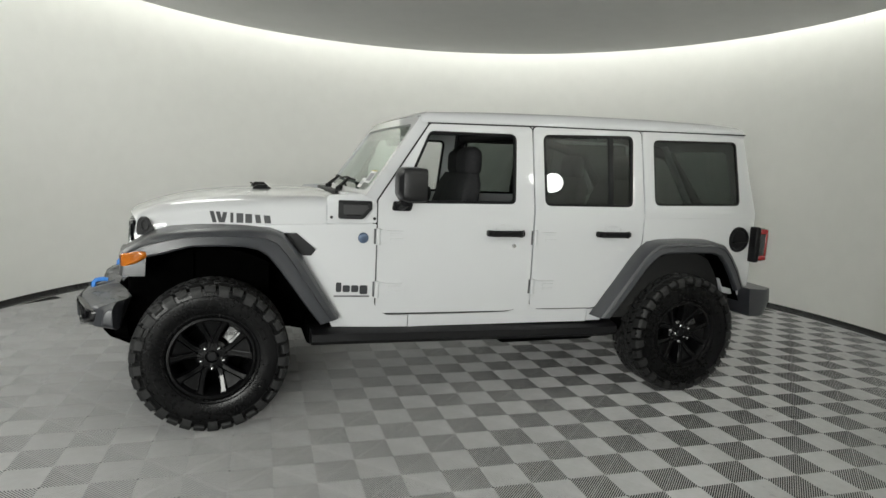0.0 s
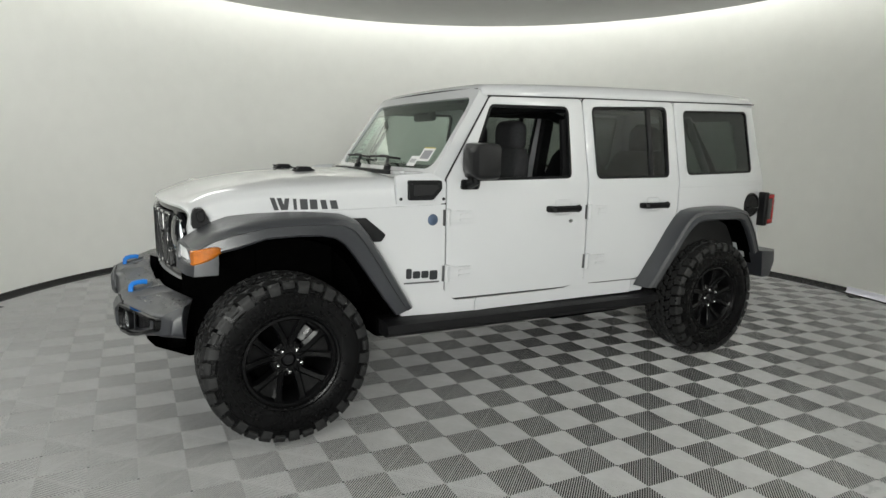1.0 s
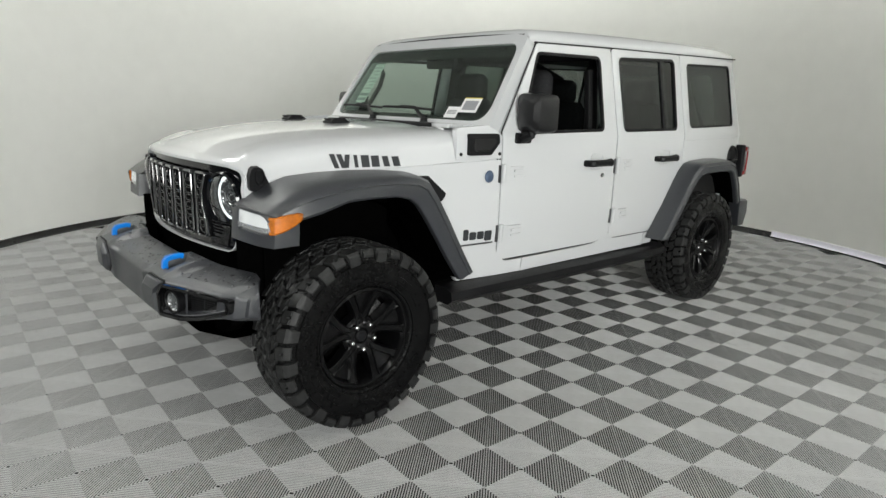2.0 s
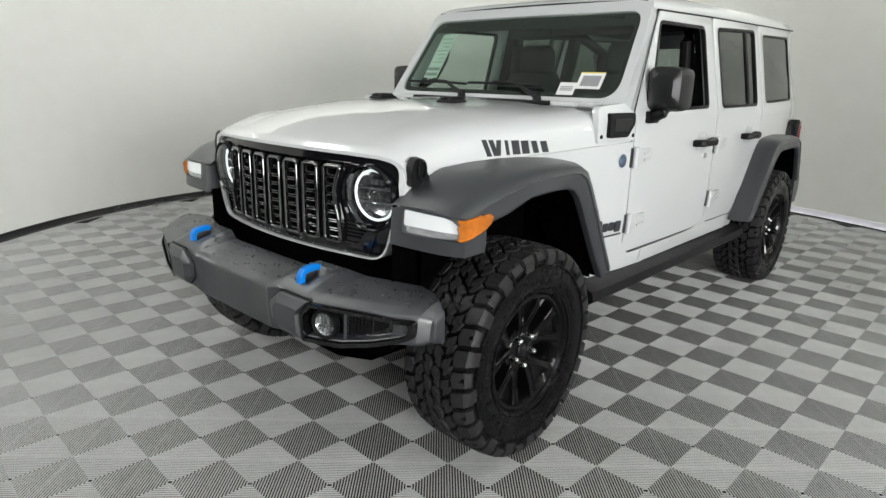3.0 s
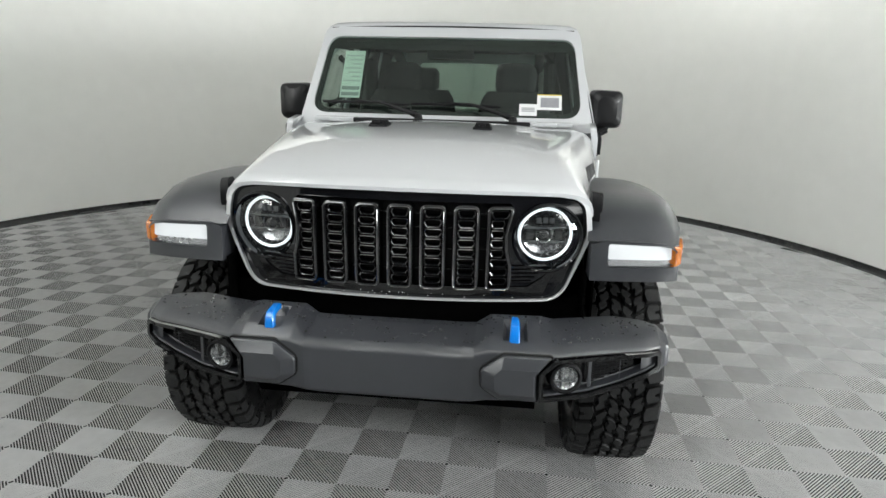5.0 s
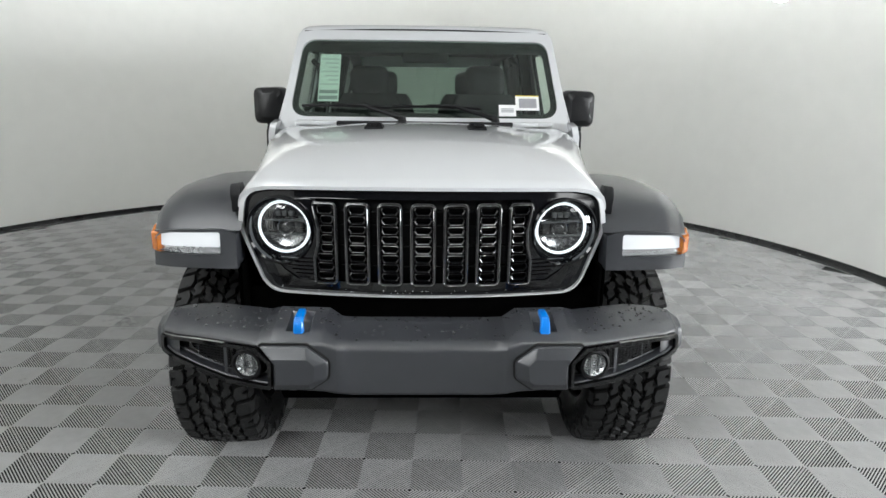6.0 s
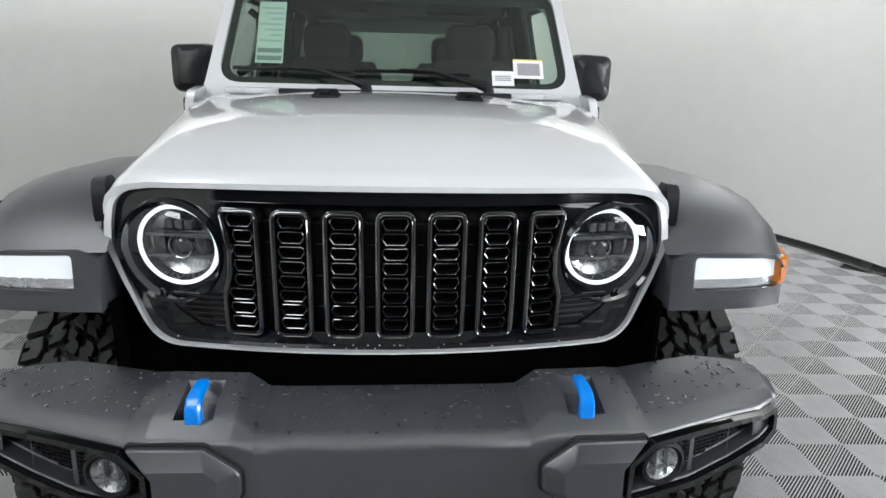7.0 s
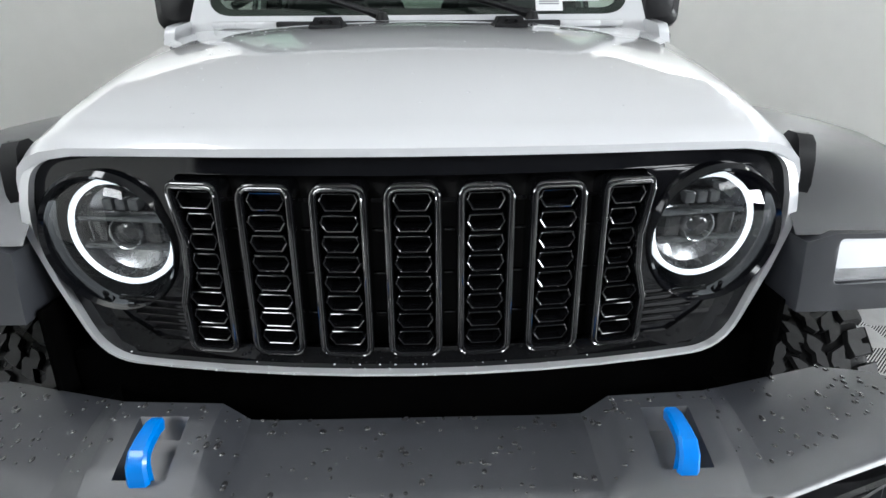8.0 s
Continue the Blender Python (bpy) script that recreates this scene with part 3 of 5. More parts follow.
part("windscreen_frame", panel(frame_line, [glass_line], screen, 0.10, y_cuts, 0.012, 3), PAINT, car)
windscreen = part("windscreen", panel(glass_line, [], lambda u, v, t: screen(u, v, 0.010 + t), 0.004, y_cuts, 0), GLASS, car, "faintly green windscreen glass")
part("black_border", panel(glass_line, [rounded(inset(rounded([(-0.703, 1.300), (0.703, 1.300), (0.660, 1.701), (-0.660, 1.701)], 0), 0.030), 0.06, 7)], lambda u, v, t: screen(u, v, 0.017 + t), 0.002, y_cuts, 0), SEAM, windscreen, "black printed border of the windscreen")
part("sun_band", panel([(-0.635, 1.645), (0.635, 1.645), (0.628, 1.684), (-0.628, 1.684)], [], lambda u, v, t: screen(u, v, 0.021 + t), 0.002, y_cuts, 0), SEAM, windscreen, "dark band along the top of the windscreen")

# roof
part("roof_front_seal", loft([[(1.140, y, 1.742 + h), (1.142, y, 1.7475 + h), (1.152, y, 1.7495 + h), (1.158, y, 1.742 + h)] for y in np.linspace(-0.66, 0.66, 15) for h in [0.015 * (1 - (y / 0.68) ** 2)]], closed=True, caps=True), SEAM, car, "black seal along the front edge of the roof")
rows = []
for x, zg, rise, w in ((1.150, 1.742, 0.004, 0.690), (1.160, 1.747, 0.022, 0.690), (1.20, 1.748, 0.040, 0.690), (1.6, 1.755, 0.062, 0.688), (2.2, 1.770, 0.070, 0.686), (2.8, 1.783, 0.070, 0.683), (3.3, 1.793, 0.060, 0.676), (3.52, 1.797, 0.042, 0.665), (3.565, 1.795, 0.012, 0.655)):
    half = [(w, zg - 0.035), (w - 0.004, zg - 0.006), (w - 0.016, zg + 0.4 * rise), (w - 0.045, zg + 0.66 * rise), (w - 0.12, zg + 0.82 * rise), (0.5 * w, zg + 0.95 * rise), (0, zg + rise)]
    rows.append([(x, -y, z) for y, z in half] + [(x, y, z) for y, z in reversed(half[:-1])])
bm = loft(rows)
top = bmesh.ops.extrude_face_region(bm, geom=bm.faces[:])["geom"]
for v in [g for g in top if isinstance(g, bmesh.types.BMVert)]:
    v.co.z -= 0.03
    v.co.y *= 0.97
part("roof", bm, PAINT, car, sharp=50)
bm = loft([[(x, -w, z), (x, -w + 0.02, z), (x, -w + 0.02, z + 0.008), (x, -w, z + 0.008)] for x, z, w in ((1.19, 1.705, 0.697), (1.88, 1.727, 0.697), (2.68, 1.746, 0.695), (3.55, 1.77, 0.68))], closed=True, caps=True)
both("roof_seal", bm, SEAM, car, "black roof seal strip")
bm = loft([[(x, -0.62, z), (x, -0.3, z + 0.02), (x, 0, z + 0.03), (x, 0.3, z + 0.02), (x, 0.62, z)] for x, z in ((1.13, 1.70), (1.8, 1.715), (2.6, 1.73), (3.5, 1.74))])
part("headliner", bm, CABIN, car, "black headliner")


# ---- flares ----
def flare(stations, inner_y, out_y):
    """A wheel-arch flare lofted along stations of (outer x, z, inner x, z)."""
    rows = []
    for k, (ox, oz, ix, iz) in enumerate(stations):
        yb, yo = inner_y(ox), out_y(ox)
        def at(f, y):
            return (lerp(ox, ix, f), -y, lerp(oz, iz, f))
        rows.append([at(-0.02, yb), at(0.0, lerp(yb, yo, 0.45)), at(0.05, lerp(yb, yo, 0.75)), at(0.16, lerp(yb, yo, 0.93)), at(0.32, yo - 0.003), at(0.40, yo + 0.002), at(0.44, yo - 0.004), at(0.9, yo + 0.004), at(1.0, yo - 0.002), at(1.03, yo - 0.015), at(1.02, yo - 0.028)])
    return loft(rows)


FLARE_OUT = smooth_of([(-0.43, 0.884), (-0.36, 0.906), (-0.2, 0.922), (0.0, 0.914), (0.2, 0.896), (0.4, 0.874), (0.7, 0.852)])
front_stations = [(-0.43, 0.972, -0.42, 0.905), (-0.39, 1.000, -0.375, 0.922), (-0.32, 1.042, -0.315, 0.945), (-0.22, 1.074, -0.225, 0.964), (-0.10, 1.086, -0.1, 0.972), (0.05, 1.091, 0.04, 0.974), (0.2, 1.088, 0.15, 0.968), (0.30, 1.080, 0.21, 0.950), (0.365, 1.055, 0.255, 0.915), (0.42, 0.99, 0.30, 0.86), (0.50, 0.868, 0.37, 0.765), (0.60, 0.70, 0.46, 0.64), (0.672, 0.585, 0.535, 0.548)]
front_stations = [(ox, oz, lerp(ix, ox, 0.24 if k > 3 else 0), lerp(iz, oz, 0.24 if k > 3 else 0)) for k, (ox, oz, ix, iz) in enumerate(front_stations)]
flares = both("front_flare", flare(front_stations, smooth_of([(-0.45, 0.60), (-0.1, 0.64), (0.3, 0.70), (0.7, 0.755)]), FLARE_OUT), PLASTIC, car, "grey textured plastic front flare", 40)
rear_stations = [(2.312, 0.545, 2.39, 0.545), (2.374, 0.625, 2.435, 0.60), (2.480, 0.77, 2.535, 0.735), (2.580, 0.905, 2.62, 0.855), (2.643, 0.98, 2.68, 0.92), (2.705, 1.025, 2.735, 0.955), (2.79, 1.041, 2.80, 0.965), (3.0, 1.048, 3.0, 0.968), (3.16, 1.044, 3.14, 0.964), (3.26, 1.02, 3.21, 0.945), (3.33, 0.955, 3.265, 0.89), (3.40, 0.86, 3.325, 0.81), (3.47, 0.73, 3.39, 0.70)]
both("rear_flare", flare(rear_stations, lambda x: HALF(x) - 0.005, smooth_of([(2.28, 0.92), (2.7, 0.935), (3.2, 0.935), (3.48, 0.91)])), PLASTIC, car, "grey textured plastic rear flare", 40)

# black liners running inwards from the lips of the flares, the arch's shade in their colour
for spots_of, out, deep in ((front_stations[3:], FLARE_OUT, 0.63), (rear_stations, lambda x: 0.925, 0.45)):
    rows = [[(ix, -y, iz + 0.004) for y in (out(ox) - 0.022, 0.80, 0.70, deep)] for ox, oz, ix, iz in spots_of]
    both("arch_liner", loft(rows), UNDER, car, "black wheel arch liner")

# lamp end of the front flare: lower shelf, white strip lamp and amber corner
def flare_face(y, z, d=0.0):
    """The forward face of the front flare's lamp end; y is positive outwards on the driver's side."""
    x = -0.440 + 0.32 * max(y - 0.62, 0) ** 2 + 1.6 * max(y - 0.80, 0) ** 2
    return Vector((x + d - 0.25 * (1.0 - z) * 0.3, -y, z))


face_line = [(0.615, 0.848), (0.900, 0.850), (0.900, 0.895), (0.895, 0.968), (0.80, 0.976), (0.66, 0.978), (0.615, 0.965)]
lamp_line = rounded([(0.668, 0.893), (0.888, 0.896), (0.884, 0.964), (0.668, 0.970)], [0.012, 0.004, 0.004, 0.01])
u_cuts = [("u", y) for y in (0.66, 0.72, 0.78, 0.82, 0.85, 0.88, 0.91)]
ends = both("lamp_housing", panel(face_line, [lamp_line], flare_face, 0.10, u_cuts, 0.012, 3), PLASTIC, flares[0])
ends[1].parent = flares[1]
for k, fl in enumerate(flares):
    def put(name, bm, mat, label=""):
        return part(name, bm if k == 0 else mirrored(bm), mat, fl, label)
    put("strip_lamp", panel(rounded([(0.670, 0.919), (0.875, 0.920), (0.875, 0.964), (0.670, 0.968)], 0.006), [], lambda u, v, t: flare_face(u, v, 0.004 + t), 0.02, u_cuts, 0.002), LAMP_WHITE, "lit white strip lamp")
    put("clear_lamp", panel([(0.670, 0.895), (0.875, 0.898), (0.875, 0.919), (0.670, 0.918)], [], lambda u, v, t: flare_face(u, v, 0.007 + t), 0.02, u_cuts, 0.002), REFLECT, "clear lower lamp section")
    # amber lamp bending round the corner from the strip to the side
    rows = []
    spots = [(*flare_face(q, 0.95).xy, 0.9645, 0.897) for q in (0.875, 0.881, 0.888)]
    spots += [(x, -FLARE_OUT(x) - 0.005, zt, zb) for x, zt, zb in ((-0.402, 0.966, 0.900), (-0.380, 0.970, 0.906), (-0.355, 0.975, 0.916), (-0.330, 0.978, 0.930), (-0.312, 0.976, 0.944), (-0.302, 0.970, 0.955))]
    for x, y, zt, zb in spots:
        inward = Vector((0.014, 0.014, 0))
        o = Vector((x, y, 0)) - 0.5 * inward
        rows.append([o + Vector((0, 0, zt)) + inward, o + Vector((0, 0, zt - 0.001)) + inward * 0.25, o + Vector((0, 0, zt - 0.006)), o + Vector((0, 0, zb + 0.006)), o + Vector((0, 0, zb + 0.001)) + inward * 0.25, o + Vector((0, 0, zb)) + inward])
    put("marker_lamp", loft(rows, closed=True, caps=True), AMBER, "amber marker lamp")

# side blade vent behind the front flare
both("fender_vent", skin(rounded([(0.36, 1.055), (0.44, 1.055), (0.545, 0.965), (0.52, 0.93), (0.47, 0.93)], 0.012), [], -0.01, 0.012, 0.004), TRIM, car, "black fender vent")

# wheel houses and underbody, with the shade on them put into the near-black colour
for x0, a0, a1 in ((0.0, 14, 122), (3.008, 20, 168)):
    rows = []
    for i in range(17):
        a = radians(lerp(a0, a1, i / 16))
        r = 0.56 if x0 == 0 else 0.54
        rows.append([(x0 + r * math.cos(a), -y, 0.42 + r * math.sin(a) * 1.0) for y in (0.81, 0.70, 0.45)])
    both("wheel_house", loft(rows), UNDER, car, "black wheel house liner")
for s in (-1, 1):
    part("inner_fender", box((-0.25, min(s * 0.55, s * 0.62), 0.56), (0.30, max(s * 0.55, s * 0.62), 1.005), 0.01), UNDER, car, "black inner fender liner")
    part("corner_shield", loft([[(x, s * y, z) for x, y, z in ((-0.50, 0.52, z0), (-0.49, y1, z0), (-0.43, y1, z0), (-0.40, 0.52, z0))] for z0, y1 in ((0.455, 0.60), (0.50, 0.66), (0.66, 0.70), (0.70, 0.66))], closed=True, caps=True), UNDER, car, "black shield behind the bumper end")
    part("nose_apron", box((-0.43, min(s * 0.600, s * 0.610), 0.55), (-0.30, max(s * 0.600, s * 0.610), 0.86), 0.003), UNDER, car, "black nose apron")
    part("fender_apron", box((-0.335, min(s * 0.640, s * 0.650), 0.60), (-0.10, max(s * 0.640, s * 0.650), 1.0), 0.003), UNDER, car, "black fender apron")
# near-black block added to fill an opening that shows dark
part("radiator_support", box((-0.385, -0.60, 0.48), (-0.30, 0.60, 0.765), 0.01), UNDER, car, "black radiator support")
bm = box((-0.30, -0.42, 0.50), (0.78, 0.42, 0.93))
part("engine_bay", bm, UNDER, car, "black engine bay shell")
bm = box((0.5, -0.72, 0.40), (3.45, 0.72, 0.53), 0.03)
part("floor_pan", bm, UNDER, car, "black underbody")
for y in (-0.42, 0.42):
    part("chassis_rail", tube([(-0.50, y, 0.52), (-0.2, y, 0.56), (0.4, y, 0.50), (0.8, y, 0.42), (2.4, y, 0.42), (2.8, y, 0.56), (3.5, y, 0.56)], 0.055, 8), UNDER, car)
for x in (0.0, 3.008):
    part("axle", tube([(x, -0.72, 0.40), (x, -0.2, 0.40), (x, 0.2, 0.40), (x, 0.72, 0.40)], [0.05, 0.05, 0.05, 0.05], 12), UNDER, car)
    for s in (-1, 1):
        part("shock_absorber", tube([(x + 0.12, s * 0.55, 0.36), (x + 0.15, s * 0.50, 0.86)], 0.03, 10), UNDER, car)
# underbody parts added to shade the floor beneath the car
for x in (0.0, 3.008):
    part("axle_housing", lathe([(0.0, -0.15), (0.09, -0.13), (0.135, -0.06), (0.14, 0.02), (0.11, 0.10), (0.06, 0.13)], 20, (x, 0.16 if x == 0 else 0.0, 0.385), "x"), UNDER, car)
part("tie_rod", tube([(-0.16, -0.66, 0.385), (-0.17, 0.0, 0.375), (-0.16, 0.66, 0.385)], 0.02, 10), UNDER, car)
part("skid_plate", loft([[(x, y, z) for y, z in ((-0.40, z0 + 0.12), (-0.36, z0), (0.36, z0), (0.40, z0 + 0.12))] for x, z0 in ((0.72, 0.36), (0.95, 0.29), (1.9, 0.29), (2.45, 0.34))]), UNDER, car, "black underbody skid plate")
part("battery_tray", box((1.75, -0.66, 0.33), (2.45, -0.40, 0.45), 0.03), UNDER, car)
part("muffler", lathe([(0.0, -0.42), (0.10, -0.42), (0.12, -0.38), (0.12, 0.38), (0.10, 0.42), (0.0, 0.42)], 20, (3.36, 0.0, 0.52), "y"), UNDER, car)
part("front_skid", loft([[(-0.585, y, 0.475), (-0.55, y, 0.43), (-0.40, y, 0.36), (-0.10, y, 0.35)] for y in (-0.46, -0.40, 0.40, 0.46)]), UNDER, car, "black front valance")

# rock rails
bm = loft([[(x, -0.80, z + 0.035), (x, -0.842, z + 0.02), (x, -0.85, z - 0.02), (x, -0.82, z - 0.045), (x, -0.72, z - 0.045), (x, -0.72, z + 0.035)] for x, z in ((0.52, 0.475), (0.60, 0.474), (2.42, 0.445), (2.50, 0.452))], closed=True, caps=True)
both("rock_rail", bm, TRIM, car, "black steel rock rail")

# ---- wheels ----
R_TYRE = 0.412


def tyre_profile():
    pts = [(0.222, 0.105), (0.236, 0.128), (0.262, 0.139), (0.30, 0.1425), (0.335, 0.141), (0.362, 0.137), (0.385, 0.131), (0.393, 0.115), (0.396, 0.06), (0.397, 0.0)]
    return [(r, -h) for r, h in pts] + [(r, h) for r, h in reversed(pts[:-1])]


def tread_block(bm, line, r0, r1, taper=0.9):
    """One tread block: an outline of (angle, place across) raised from r0 to r1, drawn in a little at its head."""
    ca = sum(p[0] for p in line) / len(line)
    cy = sum(p[1] for p in line) / len(line)
    rings = []
    for r, f in ((r0, 1.0), (r1 - 0.002, 1 - 0.6 * (1 - taper)), (r1, taper)):
        ring = []
        for a, y in line:
            a, y = ca + (a - ca) * f, cy + (y - cy) * f
            rr = r - 0.16 * max(abs(y) - 0.095, 0) - 0.02 * abs(y)
            ring.append(bm.verts.new((rr * math.cos(a), y, rr * math.sin(a))))
        rings.append(ring)
    n = len(line)
    for lo, hi in zip(rings, rings[1:]):
        for i in range(n):
            bm.faces.new([lo[i], lo[(i + 1) % n], hi[(i + 1) % n], hi[i]])
    bm.faces.new(rings[-1])


# outlines of (share of a pitch, metres across): shoulder lugs, hooked middle blocks, centre blocks
LUG_LONG = [(-0.40, 0.090), (-0.05, 0.083), (0.40, 0.090), (0.41, 0.139), (-0.40, 0.139)]
LUG_SHORT = [(-0.40, 0.090), (-0.05, 0.083), (0.40, 0.090), (0.40, 0.133), (0.12, 0.133), (0.08, 0.116), (-0.06, 0.116), (-0.10, 0.133), (-0.40, 0.133)]
HOOK = [(-0.44, 0.047), (-0.22, 0.040), (-0.02, 0.043), (0.04, 0.054), (0.38, 0.050), (0.43, 0.060), (0.38, 0.078), (0.10, 0.083), (-0.02, 0.072), (-0.38, 0.077)]
CORE = [(-0.40, 0.006), (-0.10, 0.000), (0.06, 0.003), (0.12, 0.014), (0.40, 0.012), (0.43, 0.028), (0.30, 0.037), (0.00, 0.035), (-0.08, 0.026), (-0.36, 0.036), (-0.43, 0.022)]
PITCHES = 34


def tread_mesh():
    bm = bmesh.new()
    step = 2 * math.pi / PITCHES
    for i in range(PITCHES):
        for s in (-1, 1):
            base = (i + (0.5 if s > 0 else 0.0)) * step
            long = i % 2 == 0
            for line, shift, slant, depth in ((LUG_LONG if long else LUG_SHORT, 0.0, 3.2, R_TYRE), (HOOK, 0.42, 9.0, R_TYRE - 0.0005), (CORE, 0.45, -9.0, R_TYRE)):
                tread_block(bm, [(base + (u + shift + slant * (y - 0.06) * s + 0.19 * s) * step, s * y) for u, y in line], 0.386, depth)
            # the lug's flank wrapping down the sidewall
            mid = base + (3.2 * 0.077 + 0.19) * s * step
            foot = 0.346 if long else 0.370
            for rows, half in ((((0.401, 0.136), (0.392, 0.1435), (0.378, 0.1485), (foot, 0.1475), (foot - 0.005, 0.138), (0.38, 0.130)), 0.36),):
                ring = [[bm.verts.new((r * math.cos(mid + q * half * step), s * y, r * math.sin(mid + q * half * step))) for q in (-1, 1)] for r, y in rows]
                for p, q in zip(ring, ring[1:] + ring[:1]):
                    bm.faces.new([p[0], p[1], q[1], q[0]])
                bm.faces.new([p[0] for p in ring])
                bm.faces.new([p[1] for p in reversed(ring)])
    return bm


def rim_mesh():
    """The black alloy: barrel, outer lip, five split spokes and a hub, face towards -y."""
    bm = lathe([(0.200, 0.10), (0.196, -0.02), (0.205, -0.085), (0.219, -0.100), (0.230, -0.112), (0.226, -0.120), (0.214, -0.121), (0.207, -0.110), (0.198, -0.09), (0.188, -0.02), (0.188, 0.10)], 72)
    merge(bm, lathe([(0.0, -0.074), (0.030, -0.074), (0.036, -0.084), (0.075, -0.082), (0.088, -0.072), (0.09, -0.02)], 40))
    return bm


def spoke_mesh(i, s):
    """One arm of a split spoke."""
    base, rows = radians(90 + 72 * i), []
    for r, ang, w, top, deep in ((0.045, 0.11, 0.019, -0.080, -0.03), (0.085, 0.15, 0.0175, -0.085, -0.03), (0.135, 0.245, 0.0155, -0.096, -0.045), (0.185, 0.315, 0.0175, -0.108, -0.06), (0.208, 0.335, 0.023, -0.113, -0.07)):
        a = base + s * ang
        c, t = Vector((math.cos(a), 0, math.sin(a))), Vector((-math.sin(a), 0, math.cos(a)))
        rows.append([c * r + t * w * f + Vector((0, h, 0)) for f, h in ((-1.02, deep), (-1.0, top - 0.001), (-0.86, top - 0.004), (-0.6, top + 0.004), (0.6, top + 0.004), (0.86, top - 0.004), (1.0, top - 0.001), (1.02, deep))])
    return loft(rows, closed=True, caps=True)


def wheel(x, s):
    """A wheel with its tyre; s is -1 on the driver's side."""
    hub = part("wheel", rim_mesh(), ALLOY, car, "black alloy wheel with five split spokes", 30)
    hub.matrix_basis = pose(x, s * 0.764, 0.403, 0, 0 if x == 0 else 20, 0) if s < 0 else pose(x, s * 0.764, 0.403, 0, 25, 180)
    hub.matrix_basis = hub.matrix_basis @ Matrix.Diagonal((0.978, 1.0, 0.978, 1.0))
    for i in range(5):
        for q in (-1, 1):
            part("spoke", spoke_mesh(i, q), ALLOY, hub, sharp=30)
        a = radians(90 + 72 * i)
        c, t = Vector((math.cos(a), 0, math.sin(a))), Vector((-math.sin(a), 0, math.cos(a)))
        part("spoke_web", loft([[c * r + t * (w * f) + Vector((0, h, 0)) for f, h in ((-1, d), (1, d), (1, -0.03), (-1, -0.03))] for r, w, d in ((0.05, 0.006, -0.072), (0.12, 0.022, -0.078), (0.205, 0.062, -0.094))], closed=True, caps=True), ALLOY, hub)
    tyre = part("tyre", lathe(tyre_profile(), 96, closed=False), SIDEWALL, hub, "black mud-terrain tyre")
    for r, h in ((0.248, -0.1365), (0.345, -0.1425)):
        part("sidewall_rib", lathe([(r - 0.004, h + 0.004), (r - 0.002, h - 0.003), (r + 0.002, h - 0.003), (r + 0.004, h + 0.004)], 96), SIDEWALL, hub)
    # raised bars in place of the moulded writing
    for a0, a1 in ((200, 212), (215, 222), (225, 240), (20, 34), (37, 45), (48, 58)):
        rows = []
        for k in range(5):
            a = radians(lerp(a0, a1, k / 4))
            rows.append([(r * math.cos(a), y, r * math.sin(a)) for r, y in ((0.275, -0.138), (0.277, -0.1435), (0.303, -0.1455), (0.305, -0.14))])
        part("sidewall_mark", loft(rows), SIDEWALL, hub)
    part("tread", tread_mesh(), RUBBER, hub, "worn chunky tread blocks", 25)
    part("hub_cap", lathe([(0.0, -0.092), (0.022, -0.091), (0.027, -0.086), (0.028, -0.07)], 24), TRIM, hub)
    for i in range(5):
        a = radians(90 + 36 + 72 * i)
        c = (0.060 * math.cos(a), 0, 0.060 * math.sin(a))
        part("lug_nut", lathe([(0.0, -0.112), (0.005, -0.111), (0.0095, -0.107), (0.0115, -0.099), (0.0125, -0.096), (0.0125, -0.075)], 12, c), CHROME, hub)
    # disc and plate are near-black for the shade behind the spokes
    part("brake_disc", lathe([(0.06, 0.0), (0.16, 0.0), (0.163, 0.006), (0.163, 0.024), (0.06, 0.026)], 48), UNDER, hub)
    part("backing_plate", lathe([(0.0, 0.055), (0.192, 0.055)], 40), UNDER, hub)
    a = radians(35)
    rows = []
    for k in range(7):
        b = a + radians(lerp(-24, 24, k / 6))
        rows.append([(r * math.cos(b), y, r * math.sin(b)) for r, y in ((0.105, -0.03), (0.178, -0.03), (0.178, 0.05), (0.105, 0.05))])
    part("brake_caliper", loft(rows, closed=True, caps=True), CAST, hub, "bare metal brake caliper")


for x in (0.0, 3.008):
    for s in (-1, 1):
        wheel(x, s)

# ---- grille ----
def face(y, z, d=0.0):
    """The front of the grille: bowed across, its head leaning back; d is depth behind it."""
    x = -0.484 + bow(y) + 0.25 * max(z - 1.03, 0) + 0.09 * max(0.9 - z, 0)
    return Vector((x + d, y, z))


FY = [("u", y) for y in np.linspace(-0.5, 0.5, 11)]
FZ = [("v", 1.03), ("v", 0.9)]
shell_line = rounded([(-0.531, 0.7565), (0.531, 0.7565), (0.622, 0.985), (0.609, 1.085), (0.516, 1.122), (-0.516, 1.122), (-0.609, 1.085), (-0.622, 0.985)], [0.09, 0.09, 0.09, 0.06, 0.08, 0.08, 0.06, 0.09], 6)
black_line = rounded([(-0.528, 0.7610), (0.528, 0.7610), (0.604, 0.985), (0.593, 1.084), (0.508, 1.1195), (-0.508, 1.1195), (-0.593, 1.084), (-0.604, 0.985)], [0.085, 0.085, 0.085, 0.05, 0.07, 0.07, 0.05, 0.085], 6)
grille = part("grille_shell", panel(shell_line, [black_line], lambda u, v, t: face(u, v, -0.004 + t), 0.11, FY + FZ, 0.0025, 3), PAINT, car, "white painted grille surround")

PITCH, LAMP_Y, LAMP_Z, LAMP_R = 0.1072, 0.4745, 0.972, 0.112


